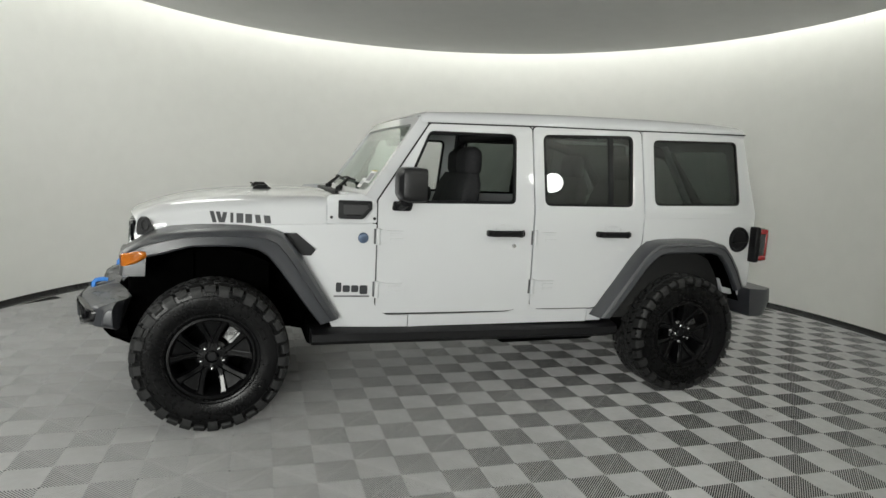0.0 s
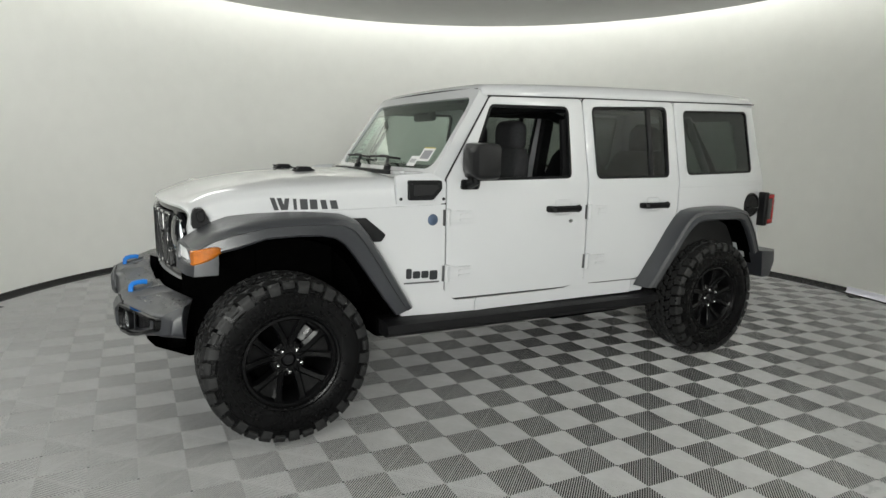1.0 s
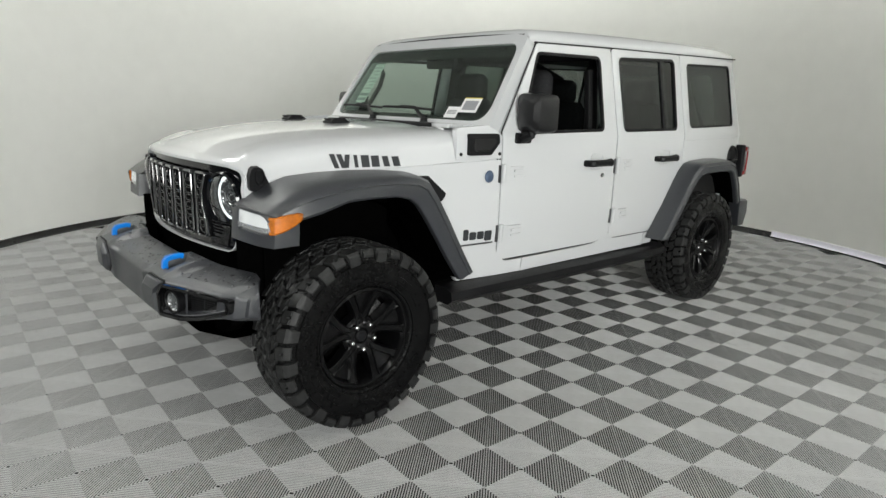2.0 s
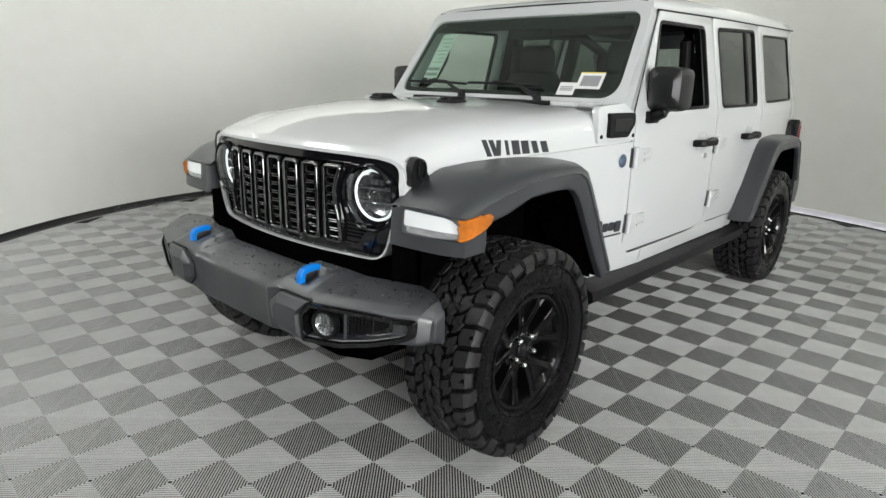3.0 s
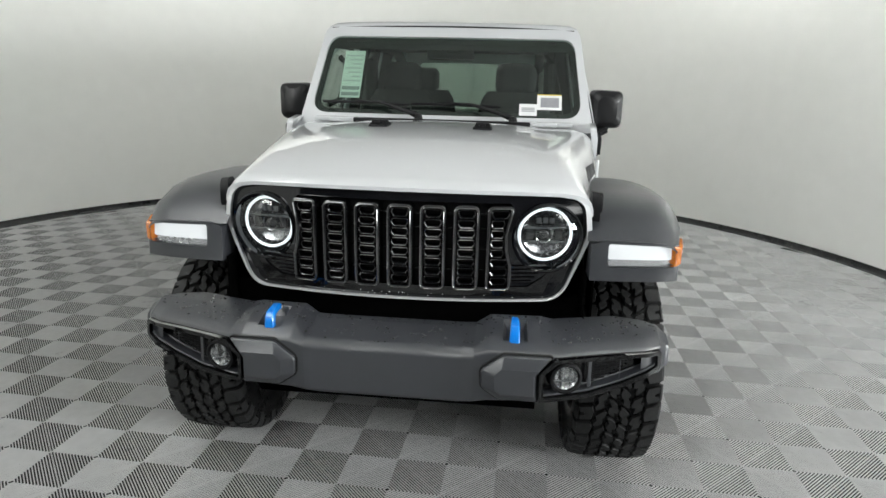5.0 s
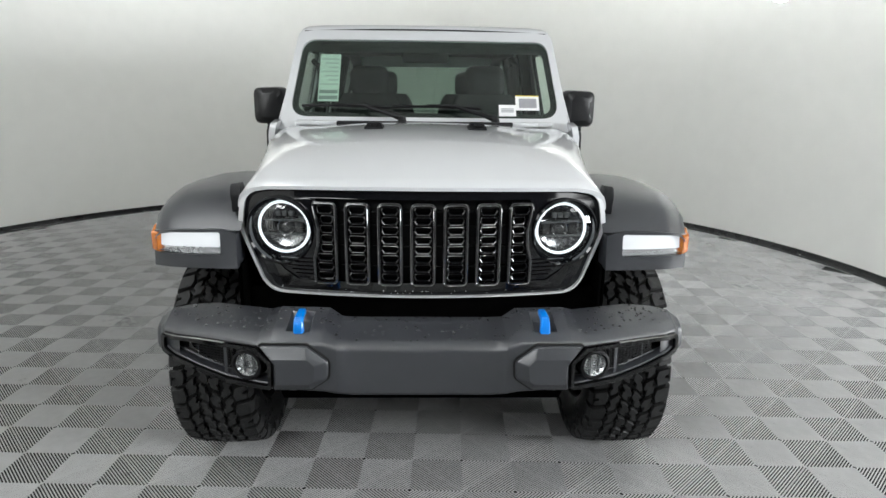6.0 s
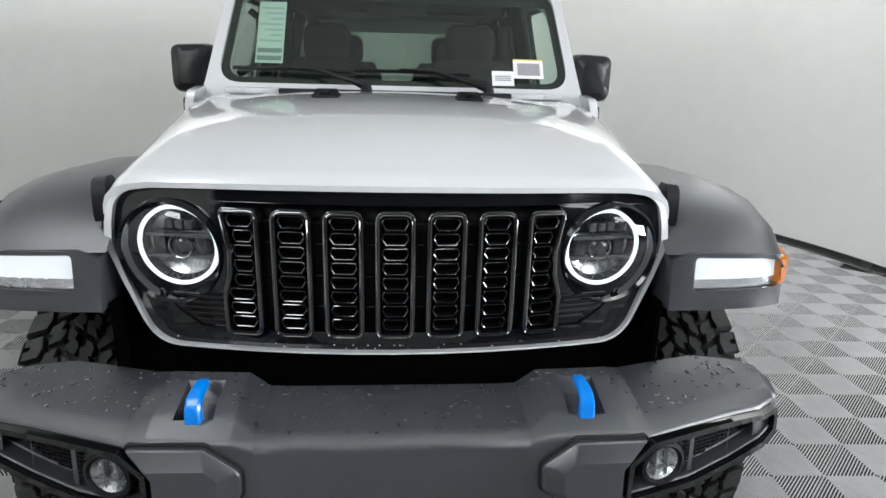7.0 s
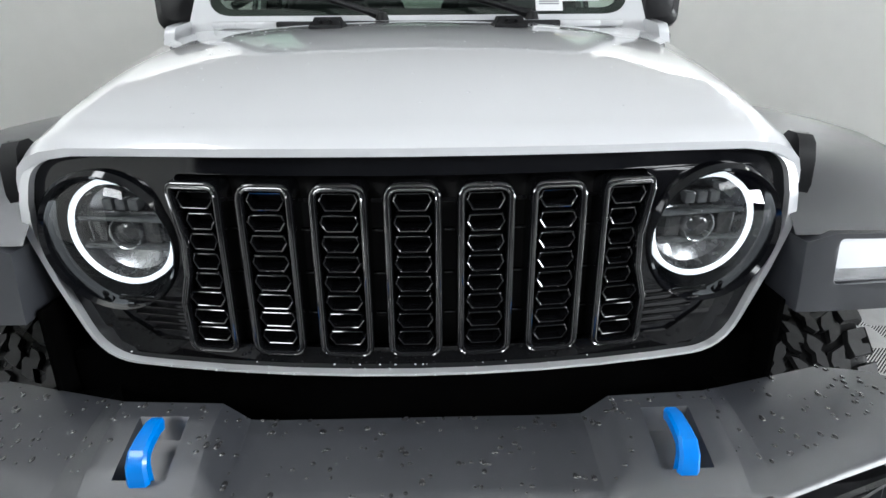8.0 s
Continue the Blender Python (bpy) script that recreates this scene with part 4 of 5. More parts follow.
def slot_line(k, grow=0.0):
    """The outline of the k-th grille slot; the outer two give way to the headlamps."""
    c, w = k * PITCH, 0.0368 + grow
    zb, zt = 0.803 - grow, 1.072 + grow
    if abs(k) < 3:
        return rounded([(c - w, zb), (c + w, zb), (c + w, zt), (c - w, zt)], 0.017, 4)
    s = 1 if k > 0 else -1
    line = [(c - w, zb), (c + w * 0.98, zb), (c + w * 0.98, 0.885), (c + w * 0.62 + grow * 0.4, 0.935), (c + w * 0.55 + grow * 0.4, 0.99), (c + w * 0.98, 1.06), (c + w * 0.98, zt), (c - w, zt)]
    line = rounded(line, [0.015, 0.015, 0.02, 0.03, 0.03, 0.02, 0.008, 0.017], 4)
    if s < 0:
        line = [(2 * c - y, z) for y, z in reversed(line)]
    return line


def disc_line(cy, cz, r, n=40):
    return [(cy + r * math.cos(2 * math.pi * i / n), cz + r * math.sin(2 * math.pi * i / n)) for i in range(n)]


bowl = 0.108
centre = rounded([(-0.356, 0.794), (0.356, 0.794), (0.356, 0.880), (0.344, 0.97), (0.356, 1.06), (0.356, 1.084), (-0.356, 1.084), (-0.356, 1.06), (-0.344, 0.97), (-0.356, 0.880)], [0.02, 0.02, 0.02, 0.03, 0.01, 0.01, 0.01, 0.01, 0.03, 0.02])
holes = [centre] + [disc_line(s * LAMP_Y, LAMP_Z, bowl) for s in (-1, 1)]
# the black face ends a little short of the lamps so that the holes stay apart
plate = panel(black_line, holes, lambda u, v, t: face(u, v, 0.012 + t), 0.03, FY + FZ, 0.002)
face_plate = part("grille_panel", plate, PIANO, car, "glossy black grille panel")
# near-black sheet in place of the shaded depth behind the grille
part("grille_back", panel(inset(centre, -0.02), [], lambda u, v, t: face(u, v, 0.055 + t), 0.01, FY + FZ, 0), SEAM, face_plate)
# stepped ledge inside the lower edge
ledge = rounded([(-0.47, 0.775), (0.47, 0.775), (0.52, 0.90), (0.47, 0.840), (0.42, 0.806), (-0.42, 0.806), (-0.47, 0.840), (-0.52, 0.90)], 0.012)
part("grille_ledge", panel(ledge, [], lambda u, v, t: face(u, v, 0.004 + 0.2 * (v - 0.77) * 0.3 + t), 0.01, FY, 0.003), GLOSS, face_plate)
for k in range(-3, 4):
    crest = [(0.0058, -0.004), (0.0055, -0.0085), (0.0042, -0.0112), (0.0028, -0.0118), (0.0012, -0.0104), (-0.0012, -0.0104), (-0.0028, -0.0118), (-0.0042, -0.0112), (-0.0055, -0.0085), (-0.0058, -0.004)]
    rim = part("slot_rim", sweep(slot_line(k), face, [(0.0058, 0.05)] + crest + [(-0.0058, 0.05)]), RIM_BLACK, face_plate, "glossy black slot surround")
    c, n = k * PITCH, 8
    # each slot closed by a near-black sheet for the shade inside
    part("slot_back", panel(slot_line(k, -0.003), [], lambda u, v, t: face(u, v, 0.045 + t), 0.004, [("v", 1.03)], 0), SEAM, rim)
    # stacked six-sided cells: slender rims with a flat crest, and a web between neighbours
    zs = np.linspace(0.811, 1.066, n + 1)
    for j in range(n):
        zc, h = 0.5 * (zs[j] + zs[j + 1]), 0.43 * (zs[j + 1] - zs[j])
        shrink = 0.78 if abs(k) == 3 and 0.90 < zc < 1.03 else 1.0
        off = -0.007 * (1 if k > 0 else -1) if shrink < 1 else 0
        w = 0.0305 * shrink
        hexa = rounded([(c + off - w * 0.66, zc - h), (c + off + w * 0.66, zc - h), (c + off + w * 0.98, zc + 0.1 * h), (c + off + w * 0.80, zc + h), (c + off - w * 0.80, zc + h), (c + off - w * 0.98, zc + 0.1 * h)], 0.003, 2)
        part("slot_cell", sweep(inset(hexa, 0.0018), face, [(0.0018, 0.04), (0.0018, 0.003), (0.0012, 0.0008), (0, 0.0), (-0.0012, 0.0008), (-0.0018, 0.003), (-0.0030, 0.04)]), RIM_BLACK, rim)
# fine ribs beside and below the lamps
for s in (-1, 1):
    for j in range(5):
        z = 0.822 + 0.0135 * j
        y0, y1 = s * 0.362, s * (0.43 + 0.012 * j)
        part("fine_rib", panel([(min(y0, y1), z), (max(y0, y1), z), (max(y0, y1), z + 0.005), (min(y0, y1), z + 0.005)], [], lambda u, v, t: face(u, v, 0.004 + t), 0.010, [], 0.0015), GLOSS, face_plate)
for k in range(-3, 3):
    for z in (0.86, 0.93, 1.0, 1.045):
        c = (k + 0.5) * PITCH
        part("cross_bar", panel([(c - 0.008, z), (c + 0.008, z), (c + 0.008, z + 0.004), (c - 0.008, z + 0.004)], [], lambda u, v, t: face(u, v, 0.022 + t), 0.006, [], 0.001), GLOSS, face_plate)


def headlamp(s):
    """A round lamp: bezel, bowl, lit halo, divided reflectors with a projector, and a glass."""
    c = face(s * LAMP_Y, LAMP_Z)
    c.x += 0.012
    turn = Matrix.Translation(c) @ Matrix.Rotation(radians(-9 * s), 4, "Z") @ Matrix.Rotation(radians(-3), 4, "Y")

    def turned(profile, n=56, off=(0, 0)):
        return lathe(profile, n, (0, off[0], off[1]), "x")

    lamp = part("headlamp", turned([(0.116, 0.015), (0.118, -0.004), (0.112, -0.014), (0.106, -0.008), (0.104, 0.07), (0.098, 0.115), (0.0, 0.118)]), PIANO, car, "round halo headlamp, lit")
    lamp.matrix_basis = turn
    oy, oz, dx = 0.0, 0.004, 0.031
    part("halo", turned([(0.0820, dx + 0.006), (0.0828, dx - 0.004), (0.0865, dx - 0.007), (0.0902, dx - 0.004), (0.0912, dx + 0.006)], 64, (oy, oz)), HALO, lamp, "lit white halo ring")
    part("lamp_bowl", turned([(0.0815, dx + 0.0), (0.074, dx + 0.022), (0.05, dx + 0.036), (0.0, dx + 0.04)], 48, (oy, oz)), DARK_REFLECT, lamp, "smoked silver reflector")
    for z0, z1 in ((0.018, 0.026), (-0.030, -0.022)):
        part("lamp_shelf", box((dx - 0.001, oy - 0.073, oz + z0), (dx + 0.033, oy + 0.073, oz + z1), 0.003), GREY_LENS, lamp)
    part("projector", turned([(0.0, dx - 0.004), (0.012, dx - 0.003), (0.020, dx + 0.002), (0.024, dx + 0.01), (0.024, dx + 0.03)], 32, (oy - 0.004 * s, oz - 0.002)), SMOKE, lamp, "projector lens")
    part("projector_ring", turned([(0.0245, dx + 0.012), (0.0252, dx - 0.001), (0.0268, dx - 0.002), (0.028, dx + 0.02)], 32, (oy - 0.004 * s, oz - 0.002)), REFLECT, lamp)
    for q in (-1, 1):
        part("lamp_cell", box((dx + 0.006, oy + q * 0.047 - 0.014, oz - 0.021), (dx + 0.030, oy + q * 0.047 + 0.014, oz + 0.017), 0.003), SMOKE, lamp)
    for q in (-1, 0, 1):
        part("lamp_cell", box((dx + 0.008, oy + q * 0.022 - 0.009, oz + 0.034), (dx + 0.03, oy + q * 0.022 + 0.009, oz + 0.054), 0.003), GREY_LENS, lamp)
    part("lamp_glass", turned([(0.0, -0.030), (0.04, -0.028), (0.075, -0.022), (0.095, -0.014), (0.105, -0.006)], 56), CLEAR, lamp, "clear lamp glass")


for s in (-1, 1):
    headlamp(s)


# ---- front bumper ----
BUMP = {  # across: top rear, top edge, end of the slope, crease, face foot, bottom rear (x, z)
    0.00: [(-0.525, 0.704), (-0.560, 0.703), (-0.666, 0.676), (-0.690, 0.655), (-0.690, 0.505), (-0.56, 0.470)],
    0.215: [(-0.525, 0.704), (-0.560, 0.703), (-0.666, 0.676), (-0.690, 0.655), (-0.690, 0.505), (-0.56, 0.470)],
    0.258: [(-0.525, 0.706), (-0.560, 0.705), (-0.685, 0.686), (-0.708, 0.668), (-0.697, 0.512), (-0.56, 0.480)],
    0.30: [(-0.520, 0.734), (-0.555, 0.732), (-0.645, 0.708), (-0.703, 0.682), (-0.697, 0.520), (-0.55, 0.490)],
    0.455: [(-0.510, 0.734), (-0.550, 0.732), (-0.640, 0.708), (-0.695, 0.682), (-0.690, 0.525), (-0.54, 0.495)],
    0.50: [(-0.47, 0.712), (-0.535, 0.708), (-0.640, 0.692), (-0.690, 0.676), (-0.680, 0.530), (-0.52, 0.500)],
    0.60: [(-0.44, 0.712), (-0.510, 0.708), (-0.605, 0.692), (-0.650, 0.676), (-0.655, 0.545), (-0.50, 0.520)],
    0.70: [(-0.41, 0.712), (-0.475, 0.708), (-0.565, 0.692), (-0.612, 0.676), (-0.622, 0.565), (-0.47, 0.540)],
    0.78: [(-0.43, 0.712), (-0.475, 0.708), (-0.545, 0.692), (-0.585, 0.676), (-0.598, 0.588), (-0.46, 0.560)],
    0.828: [(-0.46, 0.710), (-0.480, 0.706), (-0.522, 0.690), (-0.553, 0.676), (-0.566, 0.588), (-0.46, 0.564)],
    0.852: [(-0.472, 0.690), (-0.482, 0.686), (-0.502, 0.676), (-0.518, 0.662), (-0.530, 0.594), (-0.47, 0.576)],
}


def bump_row(y):
    keys = sorted(BUMP)
    return [tuple(np.interp(abs(y), keys, [BUMP[k][j][i] for k in keys]) for i in (0, 1)) for j in range(6)]


def bump_face(y, z, d=0.0):
    """The front face of the bumper; d is depth behind it."""
    a, b = bump_row(y)[3:5]
    f = (z - b[1]) / (a[1] - b[1])
    return Vector((lerp(b[0], a[0], f) + d, y, z))


def soften(row):
    """The section with its front edges rounded."""
    out = [row[0]]
    for i in (1, 2, 3, 4):
        p, q, r = Vector(row[i - 1]), Vector(row[i]), Vector(row[i + 1])
        cut = min(0.012, 0.4 * (p - q).length, 0.4 * (r - q).length)
        a, b = q + (p - q).normalized() * cut, q + (r - q).normalized() * cut
        for f in (0, 0.33, 0.67, 1):
            out.append(tuple((1 - f) ** 2 * a + 2 * f * (1 - f) * q + f * f * b))
    return out + [row[5]]


stations = sorted(set([0.0, 0.1, 0.342, 0.354, 0.404, 0.416] + [round(float(v), 4) for v in np.linspace(0.215, 0.852, 30)] + list(BUMP)))
rows = [[(x, y, z) for x, z in soften(bump_row(y))] for y in [-v for v in reversed(stations[1:])] + stations]
# rounded ends
for grow, f in ((0.008, 0.93), (0.013, 0.80), (0.015, 0.6)):
    for s in (-1, 1):
        tip = [(x, z) for x, z in soften(bump_row(0.852))]
        mx, mz = -0.488, 0.632
        rows.insert(0 if s < 0 else len(rows), [(lerp(mx, x, f), s * (0.852 + grow), lerp(mz, z, f)) for x, z in tip])
bm = loft(rows, closed=True, caps=True)
# a pocket for each tow hook, sunk into the hump
for s in (-1, 1):
    inner = [f for f in bm.faces if 0.342 < s * f.calc_center_median().y < 0.416 and f.calc_center_median().z > 0.69 and -0.655 < f.calc_center_median().x < -0.551]
    bmesh.ops.delete(bm, geom=inner, context="FACES")
    lip = [e for e in bm.edges if e.is_boundary]
    wall = bmesh.ops.extrude_edge_only(bm, edges=lip)["geom"]
    for v in [g for g in wall if isinstance(g, bmesh.types.BMVert)]:
        v.co = Vector((-0.62 + (v.co.x + 0.62) * 0.75, s * 0.379 + (v.co.y - s * 0.379) * 0.72, v.co.z - 0.030))
    bmesh.ops.contextual_create(bm, geom=[e for e in bm.edges if e.is_boundary])
# an opening behind each fog lamp bezel
for s in (-1, 1):
    behind = [f for f in bm.faces if 0.465 < s * f.calc_center_median().y < 0.812 and f.calc_area() > 0.0012 and f.normal.x ** 2 > 0.7 and f.calc_center_median().x < -0.50]
    bmesh.ops.delete(bm, geom=behind, context="FACES")
bumper = part("front_bumper", bm, PLASTIC, car, "dark grey moulded plastic front bumper with water drops", 28)
bumper.matrix_basis = Matrix.Translation((0.012, 0, 0)) @ Matrix.Diagonal((1.0, 1.012, 1.0, 1.0))

wing_line = rounded([(0.455, 0.532), (0.60, 0.542), (0.70, 0.566), (0.790, 0.597), (0.829, 0.612), (0.829, 0.668), (0.67, 0.670), (0.497, 0.672), (0.452, 0.625)], [0.01, 0.05, 0.05, 0.04, 0.02, 0.015, 0, 0.005, 0.01])
well_line = rounded([(0.463, 0.545), (0.60, 0.556), (0.70, 0.579), (0.785, 0.609), (0.817, 0.622), (0.817, 0.657), (0.67, 0.658), (0.505, 0.660), (0.463, 0.620)], [0.01, 0.05, 0.05, 0.04, 0.015, 0.012, 0, 0.005, 0.01])
pod_line = rounded([(0.281, 0.628), (0.284, 0.572), (0.336, 0.534), (0.449, 0.531), (0.446, 0.625), (0.488, 0.674), (0.345, 0.677)], [0.02, 0.02, 0.02, 0.004, 0.004, 0.004, 0.02])
pod_face = rounded([(0.318, 0.620), (0.322, 0.572), (0.338, 0.558), (0.440, 0.556), (0.438, 0.620), (0.452, 0.642), (0.340, 0.644)], [0.012, 0.01, 0.01, 0.003, 0.003, 0.003, 0.012])
mesh_hole = rounded([(0.598, 0.570), (0.66, 0.586), (0.725, 0.622), (0.738, 0.648), (0.600, 0.643)], [0.01, 0.02, 0.01, 0.01, 0.01])
BY = [("u", s * y) for s in (-1, 1) for y in (0.45, 0.5, 0.55, 0.6, 0.65, 0.7, 0.74, 0.78)]
for s in (-1, 1):
    def flip(line):
        return line if s > 0 else [(-y, z) for y, z in reversed(line)]
    trim = part("fog_bezel", panel(flip(wing_line), [flip(well_line)], lambda u, v, t: bump_face(u, v, -0.021 + t), 0.030, BY, 0.0058, 4), GLOSS, bumper, "glossy black fog lamp bezel")
    part("well_wall", loft([[bump_face(u, v, d) for u, v in flip(inset(well_line, q))] for q, d in ((0.0, -0.004), (0.002, 0.01), (0.004, 0.034))], closed=True), GLOSS, trim)
    fog_hole = disc_line(s * 0.528, 0.603, 0.046, 28)
    part("fog_well", panel(flip(well_line), [fog_hole, flip(mesh_hole)], lambda u, v, t: bump_face(u, v, 0.024 + t), 0.012, BY, 0.002), GLOSS, trim)
    # ledge along the foot of the well
    foot = [(y, float(np.interp(y, [0.466, 0.60, 0.70, 0.785, 0.81], [0.546, 0.557, 0.580, 0.610, 0.620]))) for y in np.linspace(0.468, 0.808, 22)]
    part("bezel_sill", loft([[bump_face(s * y, z + up, d) for up, d in ((0.0, -0.006), (0.004, -0.010), (0.007, -0.008), (0.012, 0.022), (0.020, 0.026))] for y, z in foot]), PLASTIC, trim)
    # near-black sheet gives the shade behind the mesh
    part("mesh_back", panel(flip(inset(mesh_hole, -0.003)), [], lambda u, v, t: bump_face(u, v, 0.034 + t), 0.002, BY, 0), SEAM, trim)
    grid = bmesh.new()
    for j in range(9):
        a = 0.574 + 0.0085 * j
        y1 = float(np.interp(a + 0.002, [0.570, 0.586, 0.622, 0.648], [0.605, 0.66, 0.725, 0.737]))
        merge(grid, panel(flip([(0.600, a), (y1, a + 0.002), (y1, a + 0.0045), (0.600, a + 0.0025)]), [], lambda u, v, t: bump_face(u, v, 0.019 + t), 0.004, BY, 0))
    for j in range(11):
        y = 0.606 + 0.012 * j
        low = float(np.interp(y, [0.598, 0.66, 0.725], [0.572, 0.588, 0.624]))
        merge(grid, panel(flip([(y, low), (y + 0.0025, low), (y + 0.0045, 0.645), (y + 0.002, 0.645)]), [], lambda u, v, t: bump_face(u, v, 0.020 + t), 0.004, BY, 0))
    part("fog_mesh", grid, TRIM, trim, "black plastic mesh")
    c = bump_face(s * 0.530, 0.603, 0.010)
    fog = part("fog_lamp", lathe([(0.046, 0.014), (0.050, -0.010), (0.049, -0.018), (0.042, -0.020), (0.037, -0.010), (0.036, 0.012), (0.0, 0.018)], 36, (0, 0, 0), "x"), TRIM, bumper, "round fog lamp")
    fog.matrix_basis = Matrix.Translation(c) @ Matrix.Rotation(radians(-14 * s), 4, "Z")
    part("fog_reflector", lathe([(0.037, -0.013), (0.030, -0.004), (0.0, 0.003)], 28, (0, 0, 0), "x"), DARK_REFLECT, fog)
    for q in (-0.016, 0.011):
        part("fog_bar", box((-0.010, q - 0.002, -0.030), (0.004, q + 0.002, 0.030), 0.001), GREY_LENS, fog)
    part("fog_shelf", box((-0.010, -0.034, -0.014), (0.004, 0.034, -0.010), 0.001), GREY_LENS, fog)
    part("fog_glass", lathe([(0.0, -0.020), (0.02, -0.018), (0.037, -0.016)], 28, (0, 0, 0), "x"), CLEAR, fog)
    # near-black plate whose rim draws the shaded gap round the pod
    part("pod_gap", panel(flip(inset(pod_line, -0.006)), [], lambda u, v, t: bump_face(u, v, -0.003 + t), 0.012, [], 0), SEAM, bumper)
    ring = lambda line, d: [bump_face(u, v, d) for u, v in flip(line)]
    pod_skin = loft([ring(pod_line, 0.004), ring(pod_line, -0.012), ring(inset(pod_line, 0.003), -0.016), ring(pod_face, -0.030), ring(inset(pod_face, 0.002), -0.0312)], closed=True, caps=True)
    part("bumper_pod", pod_skin, PLASTIC, bumper, sharp=25)
    # blue hook standing in its pocket
    prof = [(-0.652, 0.678), (-0.652, 0.705), (-0.650, 0.726), (-0.640, 0.738), (-0.622, 0.742), (-0.594, 0.744), (-0.578, 0.740)]
    rws = []
    for i, (x, z) in enumerate(prof):
        w = lerp(0.0165, 0.0105, i / 6)
        d = Vector((prof[min(i + 1, 6)][0] - prof[max(i - 1, 0)][0], prof[min(i + 1, 6)][1] - prof[max(i - 1, 0)][1])).normalized() * 0.0108
        n = Vector((-d.y, d.x))
        rws.append([(x + n.x * b, s * 0.377 + a * w, z + n.y * b) for a, b in ((-1, -0.6), (-0.7, -1), (0.7, -1), (1, -0.6), (1, 0.6), (0.7, 1), (-0.7, 1), (-1, 0.6))])
    part("tow_hook", loft(rws, closed=True, caps=True), BLUE, bumper, "bright blue steel tow hook")
# valance between bumper and grille, the shade of the gap put into its near-black
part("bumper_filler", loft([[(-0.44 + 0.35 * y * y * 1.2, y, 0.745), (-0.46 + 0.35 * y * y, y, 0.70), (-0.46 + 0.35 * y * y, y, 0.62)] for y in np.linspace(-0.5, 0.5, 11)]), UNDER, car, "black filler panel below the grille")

# rear bumper, lamps, fuel cap
bm = loft([[(3.56, y, 0.70), (xb, y, 0.69), (xb + 0.01, y, 0.60), (xb - 0.03, y, 0.50), (3.58, y, 0.50)] for y, xb in ((-0.86, 3.70), (-0.80, 3.80), (-0.5, 3.83), (0.5, 3.83), (0.80, 3.80), (0.86, 3.70))], closed=True, caps=True)
part("rear_bumper", bm, PLASTIC, car, "dark grey plastic rear bumper")
for s in (-1, 1):
    lamp = part("tail_lamp", box((3.635, min(s * 0.68, s * 0.80), 0.885), (3.730, max(s * 0.68, s * 0.80), 1.125), 0.022, 4), SMOKE, car, "square tail lamp with red lenses")
    part("lamp_shell", box((3.622, min(s * 0.672, s * 0.808), 0.878), (3.668, max(s * 0.672, s * 0.808), 1.132), 0.014, 3), TRIM, lamp, "black lamp surround")
    for x0, z0, x1, z1 in ((3.664, 0.892, 3.735, 0.93), (3.664, 1.08, 3.735, 1.119), (3.712, 0.922, 3.737, 1.088)):
        part("red_lens", box((x0, min(s * 0.69, s * 0.805), z0), (x1, max(s * 0.69, s * 0.805), z1), 0.011, 3), RED, lamp)
cap = part("fuel_cap", lathe([(0.0, -0.012), (0.060, -0.012), (0.064, -0.008), (0.070, -0.008), (0.075, -0.016), (0.085, -0.014), (0.090, -0.006), (0.091, 0.02)], 40, side(3.495, 1.040)), TRIM, car, "round black fuel filler cap")
part("cap_groove", box((3.44, -0.802, 1.018), (3.55, -0.780, 1.026), 0.002), GLOSS, cap)

